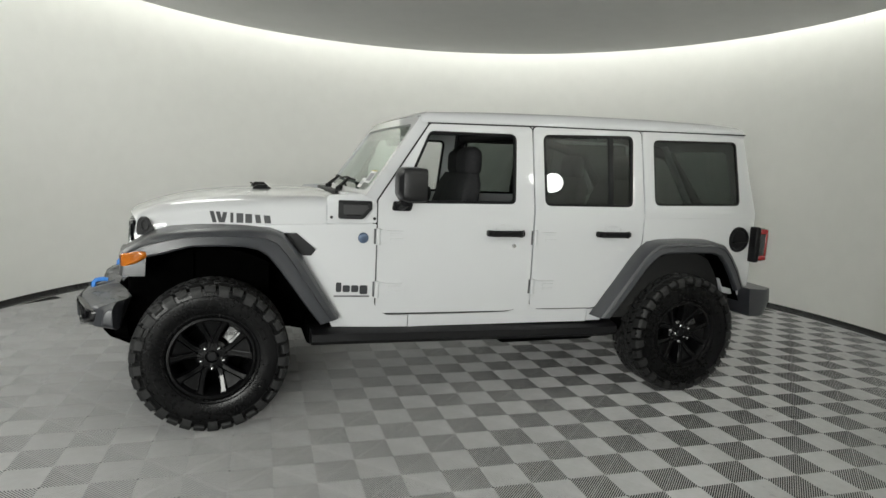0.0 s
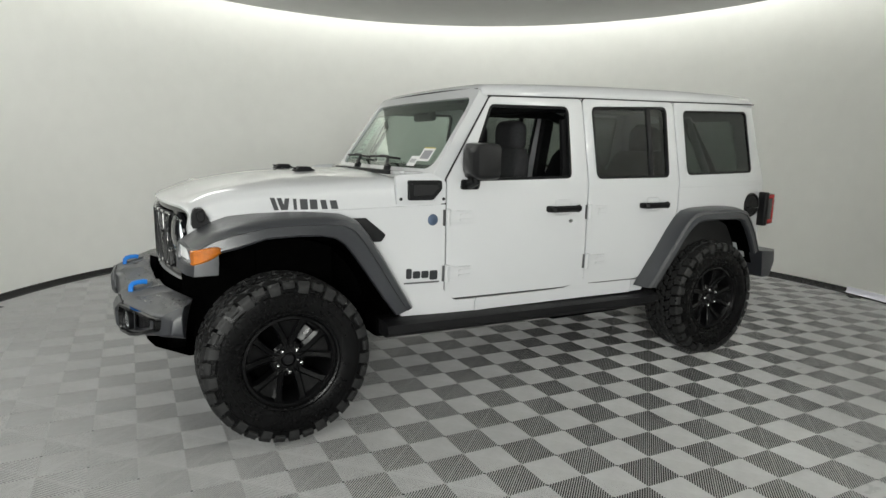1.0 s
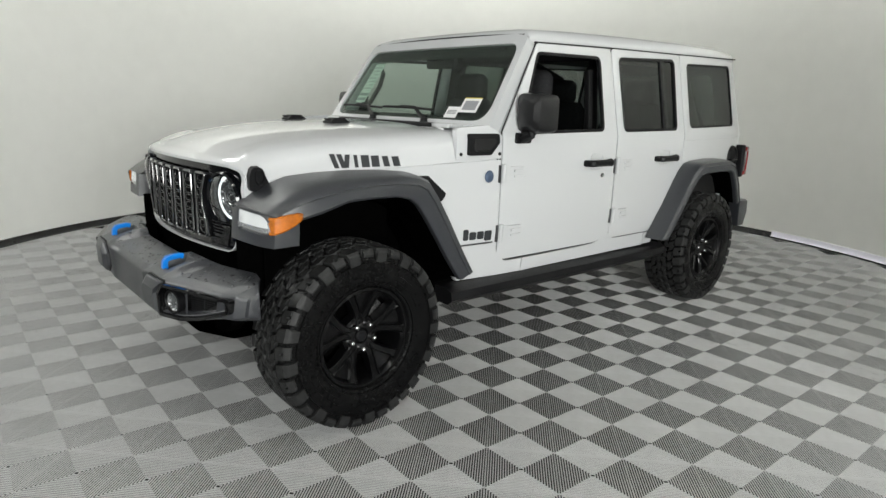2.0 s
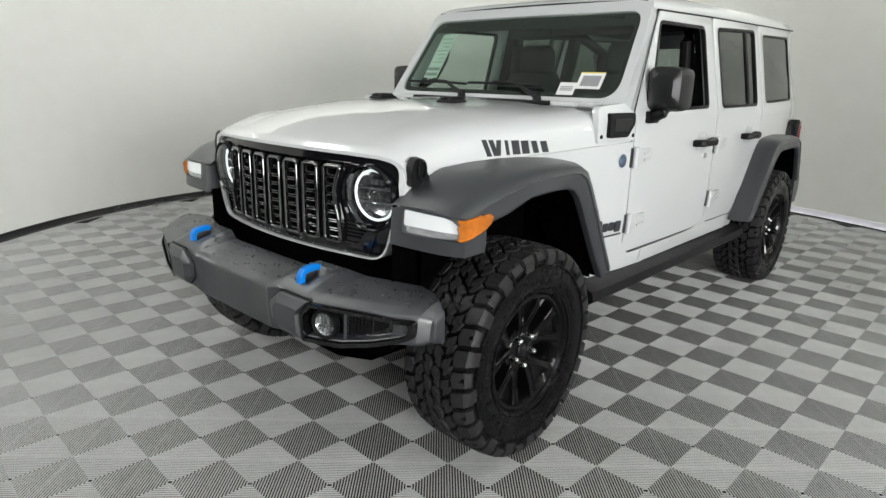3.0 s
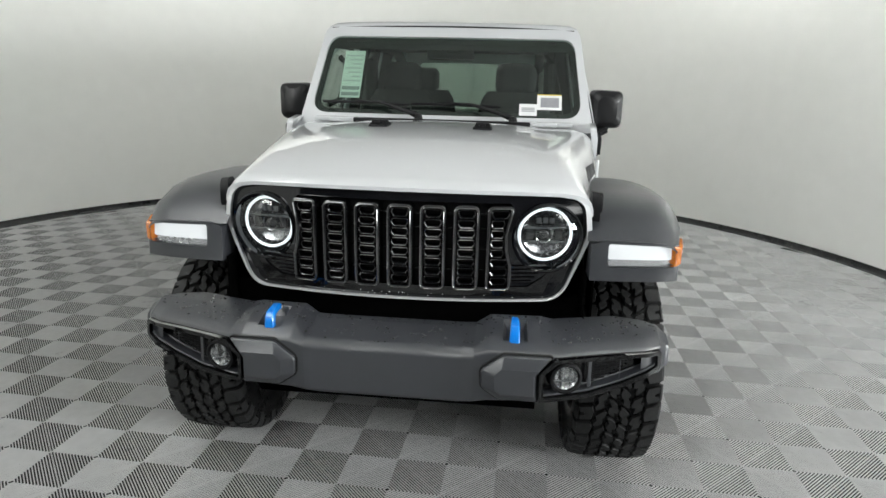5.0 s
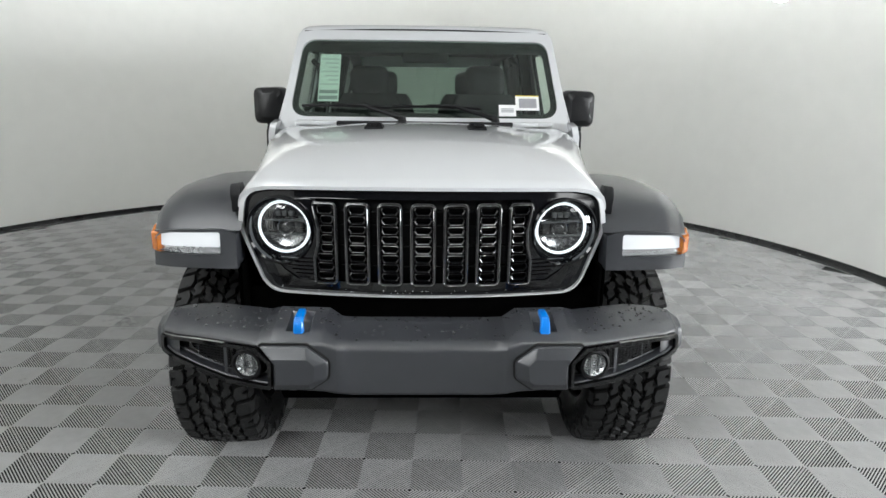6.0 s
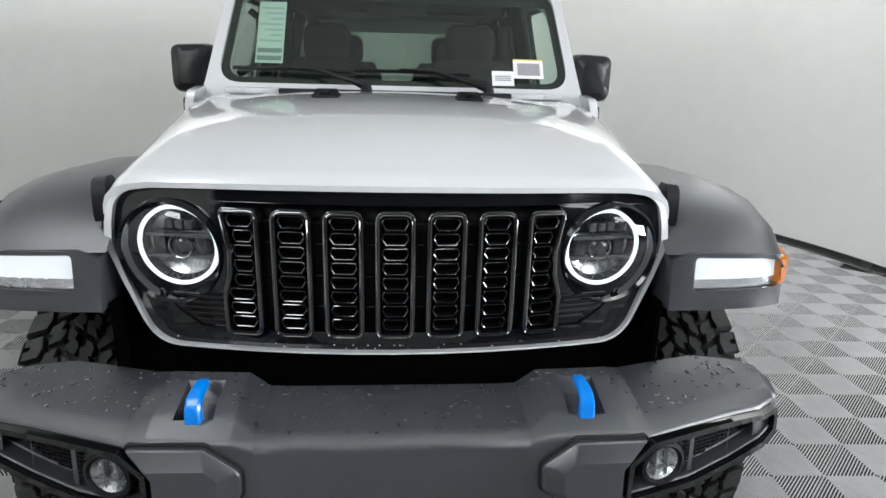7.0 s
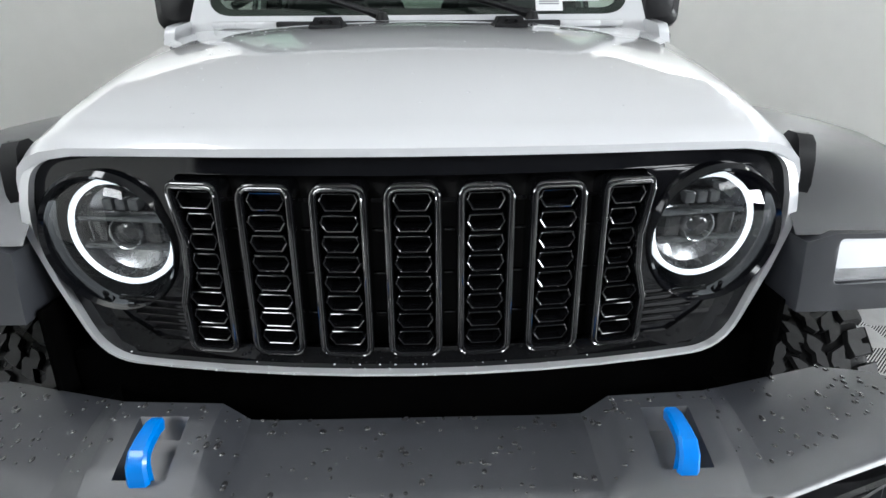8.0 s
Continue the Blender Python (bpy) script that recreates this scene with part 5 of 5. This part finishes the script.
# ---- mirrors, handles, hinges, latches ----
for k, s in ((0, -1), (1, 1)):
    def put(name, bm, mat, parent, label=""):
        return part(name, bm if k == 0 else mirrored(bm), mat, parent, label)
    door = doors["front_door"][k]
    head = [(1.0, 1.258, 1.444, -0.770, -0.922), (1.035, 1.248, 1.449, -0.760, -0.930), (1.095, 1.248, 1.449, -0.760, -0.930), (1.135, 1.252, 1.444, -0.764, -0.926)]
    rws = []
    for x, z0, z1, ya, yb in [(0.978, 1.285, 1.418, -0.795, -0.895)] + head:
        line = rounded([(ya, z0), (yb, z0 + 0.004), (yb, z1 - 0.006), (ya, z1)], 0.035, 4)
        rws.append([(x, y, z) for y, z in line])
    mirror = put("door_mirror", loft(rws, closed=True, caps=True), SATIN, door, "black plastic door mirror")
    glass = rounded([(-0.768, 1.280), (-0.910, 1.284), (-0.910, 1.440), (-0.768, 1.444)], 0.025, 4)
    put("mirror_glass", panel(glass, [], lambda u, v, t: Vector((1.138 - t, u, v)), 0.003, [], 0), CHROME, mirror, "mirror glass")
    put("mirror_arm", tube([(1.03, -0.75, 1.21), (1.02, -0.80, 1.222), (1.03, -0.84, 1.245), (1.04, -0.85, 1.275)], [0.030, 0.034, 0.036, 0.038], 10, 0.8), TRIM, mirror)
    put("mirror_foot", skin(rounded([(0.965, 1.195), (1.075, 1.195), (1.09, 1.245), (0.975, 1.25)], 0.015), [], -0.014, 0.018, 0.005), TRIM, mirror)
    for d, x0, x1 in (("front_door", 1.560, 1.800), ("rear_door", 2.320, 2.560)):
        dr = doors[d][k]
        rws = []
        for f in np.linspace(0, 1, 9):
            x = lerp(x0, x1, f)
            out = 0.045 if 0.1 < f < 0.9 else (0.030 if 0.02 < f < 0.98 else 0.012)
            h = 0.019 if f < 0.85 else 0.022
            y = -HALF(x) - out
            rws.append([(x, y, 1.072 - h), (x, y - 0.012, 1.072 - h * 0.5), (x, y - 0.012, 1.072 + h * 0.5), (x, y, 1.072 + h), (x, y + 0.018, 1.072 + h * 0.7), (x, y + 0.018, 1.072 - h * 0.7)])
        handle = put("door_handle", loft(rws, closed=True, caps=True), TRIM, dr, "black door handle")
        for f in (0.03, 0.93):
            x = lerp(x0, x1, f)
            put("handle_post", box((x - 0.012, -HALF(x) - 0.04, 1.058), (x + 0.012, -HALF(x) + 0.005, 1.086), 0.003), TRIM, handle)
        cup = rounded([(x0 + 0.05, 1.03), (x1 - 0.05, 1.03), (x1 - 0.06, 1.125), (x0 + 0.06, 1.125)], 0.03)
        put("handle_cup", panel(cup, [inset(cup, 0.006)], lambda u, v, t: side(u, v, -0.003 + t), 0.006, [], 0.002), PAINT, handle)
    put("door_lock", lathe([(0.0, -0.010), (0.010, -0.009), (0.013, -0.004), (0.014, 0.0)], 16, side(1.742, 0.995)), CHROME, door, "chrome door lock")
    for d, hx in (("front_door", 0.889), ("rear_door", 1.878)):
        for hz in (1.045, 0.738):
            dr = doors[d][k]
            plate = [(hx + 0.012, hz - 0.038), (hx + 0.05, hz - 0.030), (hx + 0.155, hz - 0.030), (hx + 0.165, hz + 0.0), (hx + 0.155, hz + 0.034), (hx + 0.05, hz + 0.036), (hx + 0.012, hz + 0.044)]
            hinge = put("door_hinge", panel(rounded(plate, 0.008), [], lambda u, v, t: side(u, v, -0.021 + 0.06 * (u - hx) + t), 0.025, [], 0.006, 3), PAINT, dr, "white body-colour door hinge")
            put("hinge_knuckle", tube([side(hx, hz - 0.048, -0.014), side(hx, hz + 0.048, -0.014)], 0.013, 14), PAINT, hinge)
            # dark steel strip stands in for the shadow beside the knuckle
            put("hinge_shadow", box((hx - 0.022, -HALF(hx) - 0.006, hz - 0.044), (hx - 0.011, -HALF(hx) + 0.01, hz + 0.044), 0.002), STEEL, hinge)
            for q in (0.014, -0.014):
                put("hinge_rib", panel(rounded([(hx + 0.07, hz + q - 0.006), (hx + 0.145, hz + q - 0.005), (hx + 0.145, hz + q + 0.005), (hx + 0.07, hz + q + 0.006)], 0.003), [], lambda u, v, t: side(u, v, -0.026 + 0.06 * (u - hx) + t), 0.01, [], 0.003), PAINT, hinge)
    # hood latch
    y = HALF(-0.36)
    rws = []
    for z, a, b in ((1.030, -0.03, 0.060), (1.045, -0.036, 0.052), (1.085, -0.034, 0.034), (1.112, -0.026, 0.022), (1.122, -0.014, 0.010)):
        rws.append([(-0.345 + a, -y - 0.002, z), (-0.345 + a, -y - 0.030, z - 0.004), (-0.345 + b, -y - 0.030, z - 0.004), (-0.345 + b, -y - 0.002, z)])
    latch = put("hood_latch", loft(rws, closed=True, caps=True), TRIM, car, "black rubber hood latch")
    put("latch_loop", loft([[Vector((-0.338 + 0.018 * math.cos(a) * q, -y - 0.034 - h, 1.082 + 0.030 * math.sin(a) * q)) for q, h in ((0.8, 0.0), (0.9, 0.006), (1.1, 0.006), (1.2, 0.0))] for a in np.linspace(0, 2 * math.pi, 24, endpoint=False)], around=True), TRIM, latch)
    # windscreen hinge brackets
    for x, yy, w in ((0.765, 0.60, 0.05), (0.74, 0.50, 0.07)):
        put("screen_bracket", box((x - 0.03, -yy - w, 1.262), (x + 0.05, -yy + w, 1.284), 0.006), PAINT, car)

# badges and decals as plain shapes
both("round_badge", lathe([(0.0, -0.006), (0.026, -0.005), (0.030, -0.002), (0.031, 0.0)], 28, side(0.808, 1.035)), BADGE, car, "round blue-grey badge")


def hood_side(x, z, d=0.0):
    """The flank of the hood at a true x and height."""
    u = x
    for _ in range(4):
        row = hood_row(u)
        u += x - float(np.interp(z, [p[2] for p in row[:5]], [p[0] for p in row[:5]]))
    y = float(np.interp(z, [p[2] for p in row[:5]], [p[1] for p in row[:5]]))
    return Vector((x, -(y + 0.0018 - d), z))


marks = [(0.000, 0.022), (0.032, 0.022), (0.070, 0.022), (0.108, 0.016), (0.140, 0.036), (0.186, 0.036), (0.236, 0.028), (0.282, 0.034)]
for k, (dx, w) in enumerate(marks):
    x0, z0, z1 = -0.018 + dx, 1.100 + 0.012 * dx, 1.160 - 0.05 * dx
    slant = (0.016, 0.016, -0.012, 0.0, 0.0, 0.0, 0.006, 0.006)[k]
    bm = panel([(x0 + slant, z0), (x0 + slant + w, z0), (x0 + w, z1), (x0, z1)], [], lambda u, v, t: hood_side(u, v, t), 0.0012, [], 0)
    both("hood_decal", bm, DECAL, hood, "charcoal vinyl stripe decal")
for x0, x1, z0, z1 in ((0.660, 0.690, 0.720, 0.776), (0.698, 0.738, 0.720, 0.760), (0.746, 0.786, 0.720, 0.760), (0.794, 0.838, 0.708, 0.760)):
    both("fender_badge", panel(rounded([(x0, z0), (x1, z0), (x1, z1), (x0, z1)], 0.010), [], lambda u, v, t: side(u, v, -0.004 + t), 0.005, [], 0.0015), DECAL, car, "plain dark maker's badge")
both("fender_script", panel([(0.650, 0.692), (0.850, 0.692), (0.850, 0.699), (0.650, 0.699)], [], lambda u, v, t: side(u, v, -0.003 + t), 0.004, [], 0.001), STEEL, car, "small plain model badge")

# wipers and washer stops
for y0, y1 in ((-0.35, 0.06), (0.12, 0.62)):
    base = Vector((0.735, y0, 1.30))
    mid, end = screen(y0 + 0.20, 1.345, -0.022), screen(y0 + 0.34, 1.352, -0.018)
    arm = part("wiper", tube([base, base + Vector((0.01, 0.04, 0.012)), mid, end], [0.018, 0.012, 0.008, 0.006], 8), TRIM, car, "black windscreen wiper")
    part("wiper_blade", tube([screen(y0 + 0.06, 1.343, -0.008), screen(y0 + 0.30, 1.350, -0.010), screen(y0 + 0.52, 1.350, -0.008)], 0.007, 8), TRIM, arm)
    part("wiper_cap", lathe([(0.0, 1.312), (0.016, 1.308), (0.022, 1.285)], 16, (0.725, y0 - 0.005, 0), "z"), TRIM, arm)
for y in (-0.225, 0.215):
    zb = CROWN(0.27) - 0.004
    rws = [[(a, y - w, z), (b, y - w, z), (b, y + w, z), (a, y + w, z)] for a, b, w, z in ((0.215, 0.325, 0.040, zb), (0.217, 0.323, 0.039, zb + 0.008), (0.230, 0.310, 0.032, zb + 0.016), (0.240, 0.300, 0.028, zb + 0.026))]
    stop = part("hood_stop", loft(rws, closed=True, caps=True), TRIM, hood, "black rubber hood stop")
    part("stop_loop", tube([(0.225, y - 0.012, zb + 0.016), (0.210, y - 0.010, zb + 0.020), (0.210, y + 0.010, zb + 0.020), (0.225, y + 0.012, zb + 0.016)], 0.004, 8), TRIM, stop)

# window stickers
def sheet(name, y0, y1, z0, z1, mat, label, d=0.016):
    return part(name, panel([(y0, z0), (y1, z0), (y1, z1), (y0, z1)], [], lambda u, v, t: screen(u, v, d + t), 0.0012, [], 0), mat, windscreen, label)


big = sheet("window_sheet", 0.455, 0.565, 1.385, 1.63, GREEN_PAPER, "pale printed price sheet inside the glass")
for j in range(9):
    part("print_bar", panel([(0.465, 1.60 - 0.022 * j), (0.555 - 0.02 * (j % 3), 1.60 - 0.022 * j), (0.555 - 0.02 * (j % 3), 1.607 - 0.022 * j), (0.465, 1.607 - 0.022 * j)] if j < 7 else [(0.462, 1.395 + 0.03 * (j - 7)), (0.558, 1.395 + 0.03 * (j - 7)), (0.558, 1.412 + 0.03 * (j - 7)), (0.462, 1.412 + 0.03 * (j - 7))], [], lambda u, v, t: screen(u, v, 0.0145 + t), 0.0010, [], 0), PAINT if j < 7 else INK, big)
for y0, y1, z0, z1, top in ((-0.60, -0.475, 1.345, 1.42, True), (-0.475, -0.385, 1.315, 1.372, False)):
    lab = sheet("window_label", y0, y1, z0, z1, PAPER, "white printed label on the glass", 0.0075)
    if top:
        part("label_edge", panel([(y0, z1 - 0.004), (y1, z1 - 0.004), (y1, z1), (y0, z1)], [], lambda u, v, t: screen(u, v, 0.006 + t), 0.001, [], 0), YELLOW, lab)
    if top:
        part("print_block", panel([(y0 + 0.014, z0 + 0.012), (y1 - 0.018, z0 + 0.012), (y1 - 0.018, z1 - 0.016), (y0 + 0.014, z1 - 0.016)], [], lambda u, v, t: screen(u, v, 0.006 + t), 0.001, [], 0), INK, lab)
    else:
        for j in range(3):
            z = lerp(z0, z1, 0.34 + 0.13 * j)
            part("print_bar", panel([(y0 + 0.012, z), (y1 - 0.012, z), (y1 - 0.012, z + 0.004), (y0 + 0.012, z + 0.004)], [], lambda u, v, t: screen(u, v, 0.006 + t), 0.001, [], 0), INK, lab)

# ---- cabin ----
bm = loft([[(0.86, y, 1.235), (0.95, y, 1.285 if y < -0.1 else 1.265), (1.08, y, 1.27), (1.14, y, 1.22), (1.12, y, 1.0), (0.95, y, 0.75)] for y in (-0.72, -0.6, -0.2, -0.05, 0.2, 0.6, 0.72)])
part("dashboard", bm, CABIN, car, "black dashboard")
part("cabin_floor", box((0.88, -0.74, 0.55), (3.5, 0.74, 0.60)), CLOTH, car, "black carpeted cabin floor")
rws = [[Vector((1.19, -0.37, 1.14)) + Vector((0.30 * math.sin(a) * 0.6 * 0.6, 0.185 * math.cos(a), 0.175 * math.sin(a))) + Vector((0.016 * math.cos(b), 0, 0.016 * math.sin(b))) for b in np.linspace(0, 2 * math.pi, 8, endpoint=False)] for a in np.linspace(0, 2 * math.pi, 32, endpoint=False)]
wheel_ring = part("steering_wheel", loft(rws, closed=True, around=True), CABIN, car, "black steering wheel")
part("steering_boss", box((1.15, -0.44, 1.09), (1.19, -0.30, 1.19), 0.02), CABIN, wheel_ring)


def seat(x, y, w):
    """A cloth seat: cushion, tall back and head restraint."""
    base = part("seat", box((x - 0.25, y - w, 0.72), (x + 0.25, y + w, 0.92), 0.05, 3), CLOTH, car, "black cloth seat")
    rws = []
    for z, dx, f, t in ((0.86, 0.20, 0.9, 0.07), (1.0, 0.24, 1.0, 0.075), (1.2, 0.29, 0.98, 0.07), (1.36, 0.33, 0.85, 0.06), (1.42, 0.345, 0.7, 0.04)):
        line = rounded([(x + dx - t, y - w * f), (x + dx + t, y - w * f * 0.9), (x + dx + t, y + w * f * 0.9), (x + dx - t, y + w * f)], 0.05, 3)
        rws.append([(px, py, z) for px, py in line])
    part("seat_back", loft(rws, closed=True, caps=True), CLOTH, base)
    part("head_restraint", box((x + 0.30, y - 0.125, 1.40), (x + 0.42, y + 0.125, 1.595), 0.058, 5), CLOTH, base)
    for q in (-0.05, 0.05):
        part("restraint_post", tube([(x + 0.35, y + q, 1.36), (x + 0.355, y + q, 1.44)], 0.007, 8), STEEL, base)


seat(1.22, -0.37, 0.25)
seat(1.41, 0.37, 0.25)
seat(2.42, -0.36, 0.30)
seat(2.42, 0.36, 0.30)
for y in (-0.6, 0.6):
    part("sport_bar", tube([(1.86, y, 0.6), (1.86, y, 1.3), (1.84, y * 0.98, 1.6), (1.9, y * 0.93, 1.70), (2.6, y * 0.93, 1.71), (3.0, y * 0.95, 1.6), (3.35, y, 1.15)], 0.04, 10), CABIN, car, "padded black roll bar")
for s in (-1, 1):
    part("rear_slant_bar", tube([(2.93, s * 0.60, 1.66), (3.05, s * 0.61, 1.46), (3.2, s * 0.63, 1.2)], 0.035, 10, 0.5), GREY_TRIM, car, "pale grey slanted bar inside the rear quarter")
part("sport_bar", tube([(1.88, -0.57, 1.70), (1.88, 0.57, 1.70)], 0.04, 10), CABIN, car, "padded black roll bar")
part("grab_handle", tube([(1.00, 0.655, 1.33), (1.03, 0.60, 1.36), (1.10, 0.575, 1.48), (1.14, 0.59, 1.56), (1.15, 0.625, 1.59)], 0.015, 10), CABIN, car, "black grab handle on the pillar")
part("inner_mirror", box((1.13, -0.13, 1.585), (1.17, 0.13, 1.645), 0.015), CABIN, car, "black inner mirror")
part("camera_housing", box((1.10, -0.09, 1.63), (1.16, 0.09, 1.70), 0.015), CABIN, car, "black sensor housing behind the windscreen")
for y in (-0.37, 0.37):
    part("sun_visor", box((1.10, y - 0.2, 1.665), (1.24, y + 0.2, 1.685), 0.008), CABIN, car)

# a pale sheet on the dashboard
paper = tagged(part("dash_sheet", loft([[(0.955, y, 1.274 + 0.004 * math.sin(9 * y)), (1.06, y, 1.279 + 0.003 * math.sin(7 * y)), (1.06, y, 1.2802 + 0.003 * math.sin(7 * y)), (0.955, y, 1.2752 + 0.004 * math.sin(9 * y))] for y in np.linspace(0.06, 0.54, 13)], closed=True, caps=True), PAPER, None), "pale sheet lying on the dashboard", "paper")

# water left on bumper, hood and grille
rng = random.Random(4)
drops = bmesh.new()


def drop(p, r, flat=0.45, stretch=1.0):
    rws = []
    for k, (q, h) in enumerate(((1.0, 0.0), (0.8, 0.55), (0.45, 0.9), (0.05, 1.0))):
        rws.append([(p[0] + r * q * math.cos(a) * stretch, p[1] + r * q * math.sin(a), p[2] + r * h * flat) for a in np.linspace(0, 2 * math.pi, 7, endpoint=False)])
    merge(drops, loft(rws, closed=True))


for i in range(330):
    y = rng.uniform(-0.82, 0.82)
    row = bump_row(y)
    k = 0 if rng.random() < 0.45 else 1
    f = rng.random()
    x, z = lerp(row[k][0], row[k + 1][0], f), lerp(row[k][1], row[k + 1][1], f)
    if 0.33 < abs(y) < 0.43 and x < -0.54:
        continue
    big = rng.random() < 0.2
    for q in range(rng.choice((1, 1, 2, 3)) if big else 1):
        r = rng.uniform(0.0020, 0.0054)
        drop((x + q * rng.uniform(-0.003, 0.003), y + q * 0.0045, z - 0.0003), r, 0.4, rng.uniform(0.6, 1.8))
part("water", drops, WATER, bumper, "water drops", kind="stuff")
# clear beads on the paint of hood and grille
drops = bmesh.new()
for i in range(90):
    x = rng.uniform(-0.44, 0.45)
    row = hood_row(x)
    j = rng.randrange(6, 10)
    f, s = rng.random(), rng.choice((-1, 1))
    p = [lerp(row[j][k], row[j + 1][k], f) for k in range(3)]
    drop((p[0], s * p[1], p[2] - 0.0004), rng.uniform(0.0014, 0.0036), 0.5, rng.uniform(0.8, 1.2))
part("water", drops, BEAD, hood, "clear water drops", kind="stuff")
drops = bmesh.new()
for i in range(60):
    y = rng.uniform(-0.5, 0.5)
    p = face(y, rng.choice((0.758, 0.760, 0.772, 0.780)), -0.005)
    drop((p.x, y, p.z), rng.uniform(0.001, 0.0022), 0.8, 1.0)
part("water", drops, BEAD, face_plate, "clear water drops", kind="stuff")

# ---- floor tiles, ribbed in nested squares ----
PITCH_T, TURN_T = 0.2762, -47.13
ORIGIN_T = Vector((-0.4704, -0.7342, 0))


def tile_mesh():
    """One open-grid tile: slender nested square ribs at an even pitch over a dark gap."""
    bm = bmesh.new()
    n, half = 14, PITCH_T / 2
    p = half / n
    for k in range(n):
        mid = half - p * k
        low, high = mid - (0.20 if k else 0.27) * p, (mid + 0.20 * p if k else half - 0.0004)
        rows = []
        for r, z in ((high, -0.0035), (high - 0.05 * p, 0.0), (low + 0.05 * p, 0.0), (low, -0.0035)):
            rows.append([bm.verts.new((sx * r, sy * r, z)) for sx, sy in ((-1, -1), (1, -1), (1, 1), (-1, 1))])
        for a, b in zip(rows, rows[1:]):
            for j in range(4):
                bm.faces.new([a[j], a[(j + 1) % 4], b[(j + 1) % 4], b[j]])
    return bm


proto = part("tile", tile_mesh(), TILE, floor, sharp=30)
tile_data = proto.data
bpy.data.objects.remove(proto)
turn = Matrix.Rotation(radians(TURN_T), 4, "Z")
places = []
for i in range(-34, 35):
    for j in range(-34, 35):
        c = ORIGIN_T + turn @ Vector((i * PITCH_T, j * PITCH_T, 0))
        inside = (c - BOOTH).length < RADIUS - 0.02
        bearing = math.degrees(math.atan2(c.y - BOOTH.y, c.x - BOOTH.x)) % 360
        apron = 158 < bearing < 268 and -6.9 < c.x < 4.0 and -9.0 < c.y < 5.9
        if inside or apron:
            places.append(c)
near = sorted(places, key=lambda c: (c - Vector((-0.6, -1.6, 0))).length)
for c in near[:300]:
    ob = new("tile", tile_data)
    ob.parent = floor
    ob.matrix_basis = Matrix.Translation(c) @ turn
proto = [(v.co.copy()) for v in tile_data.vertices]
polys = [tuple(p.vertices) for p in tile_data.polygons]
verts, faces = [], []
for c in near[300:]:
    m = Matrix.Translation(c) @ turn
    k = len(verts)
    verts += [tuple(m @ v) for v in proto]
    faces += [tuple(k + i for i in f) for f in polys]
me = bpy.data.meshes.new("floor_tiles")
me.from_pydata(verts, [], faces)
me.materials.append(TILE)
rest = new("floor_tiles", me)
rest.parent = floor
tagged(rest, "grey ribbed floor tiles", kind="stuff")
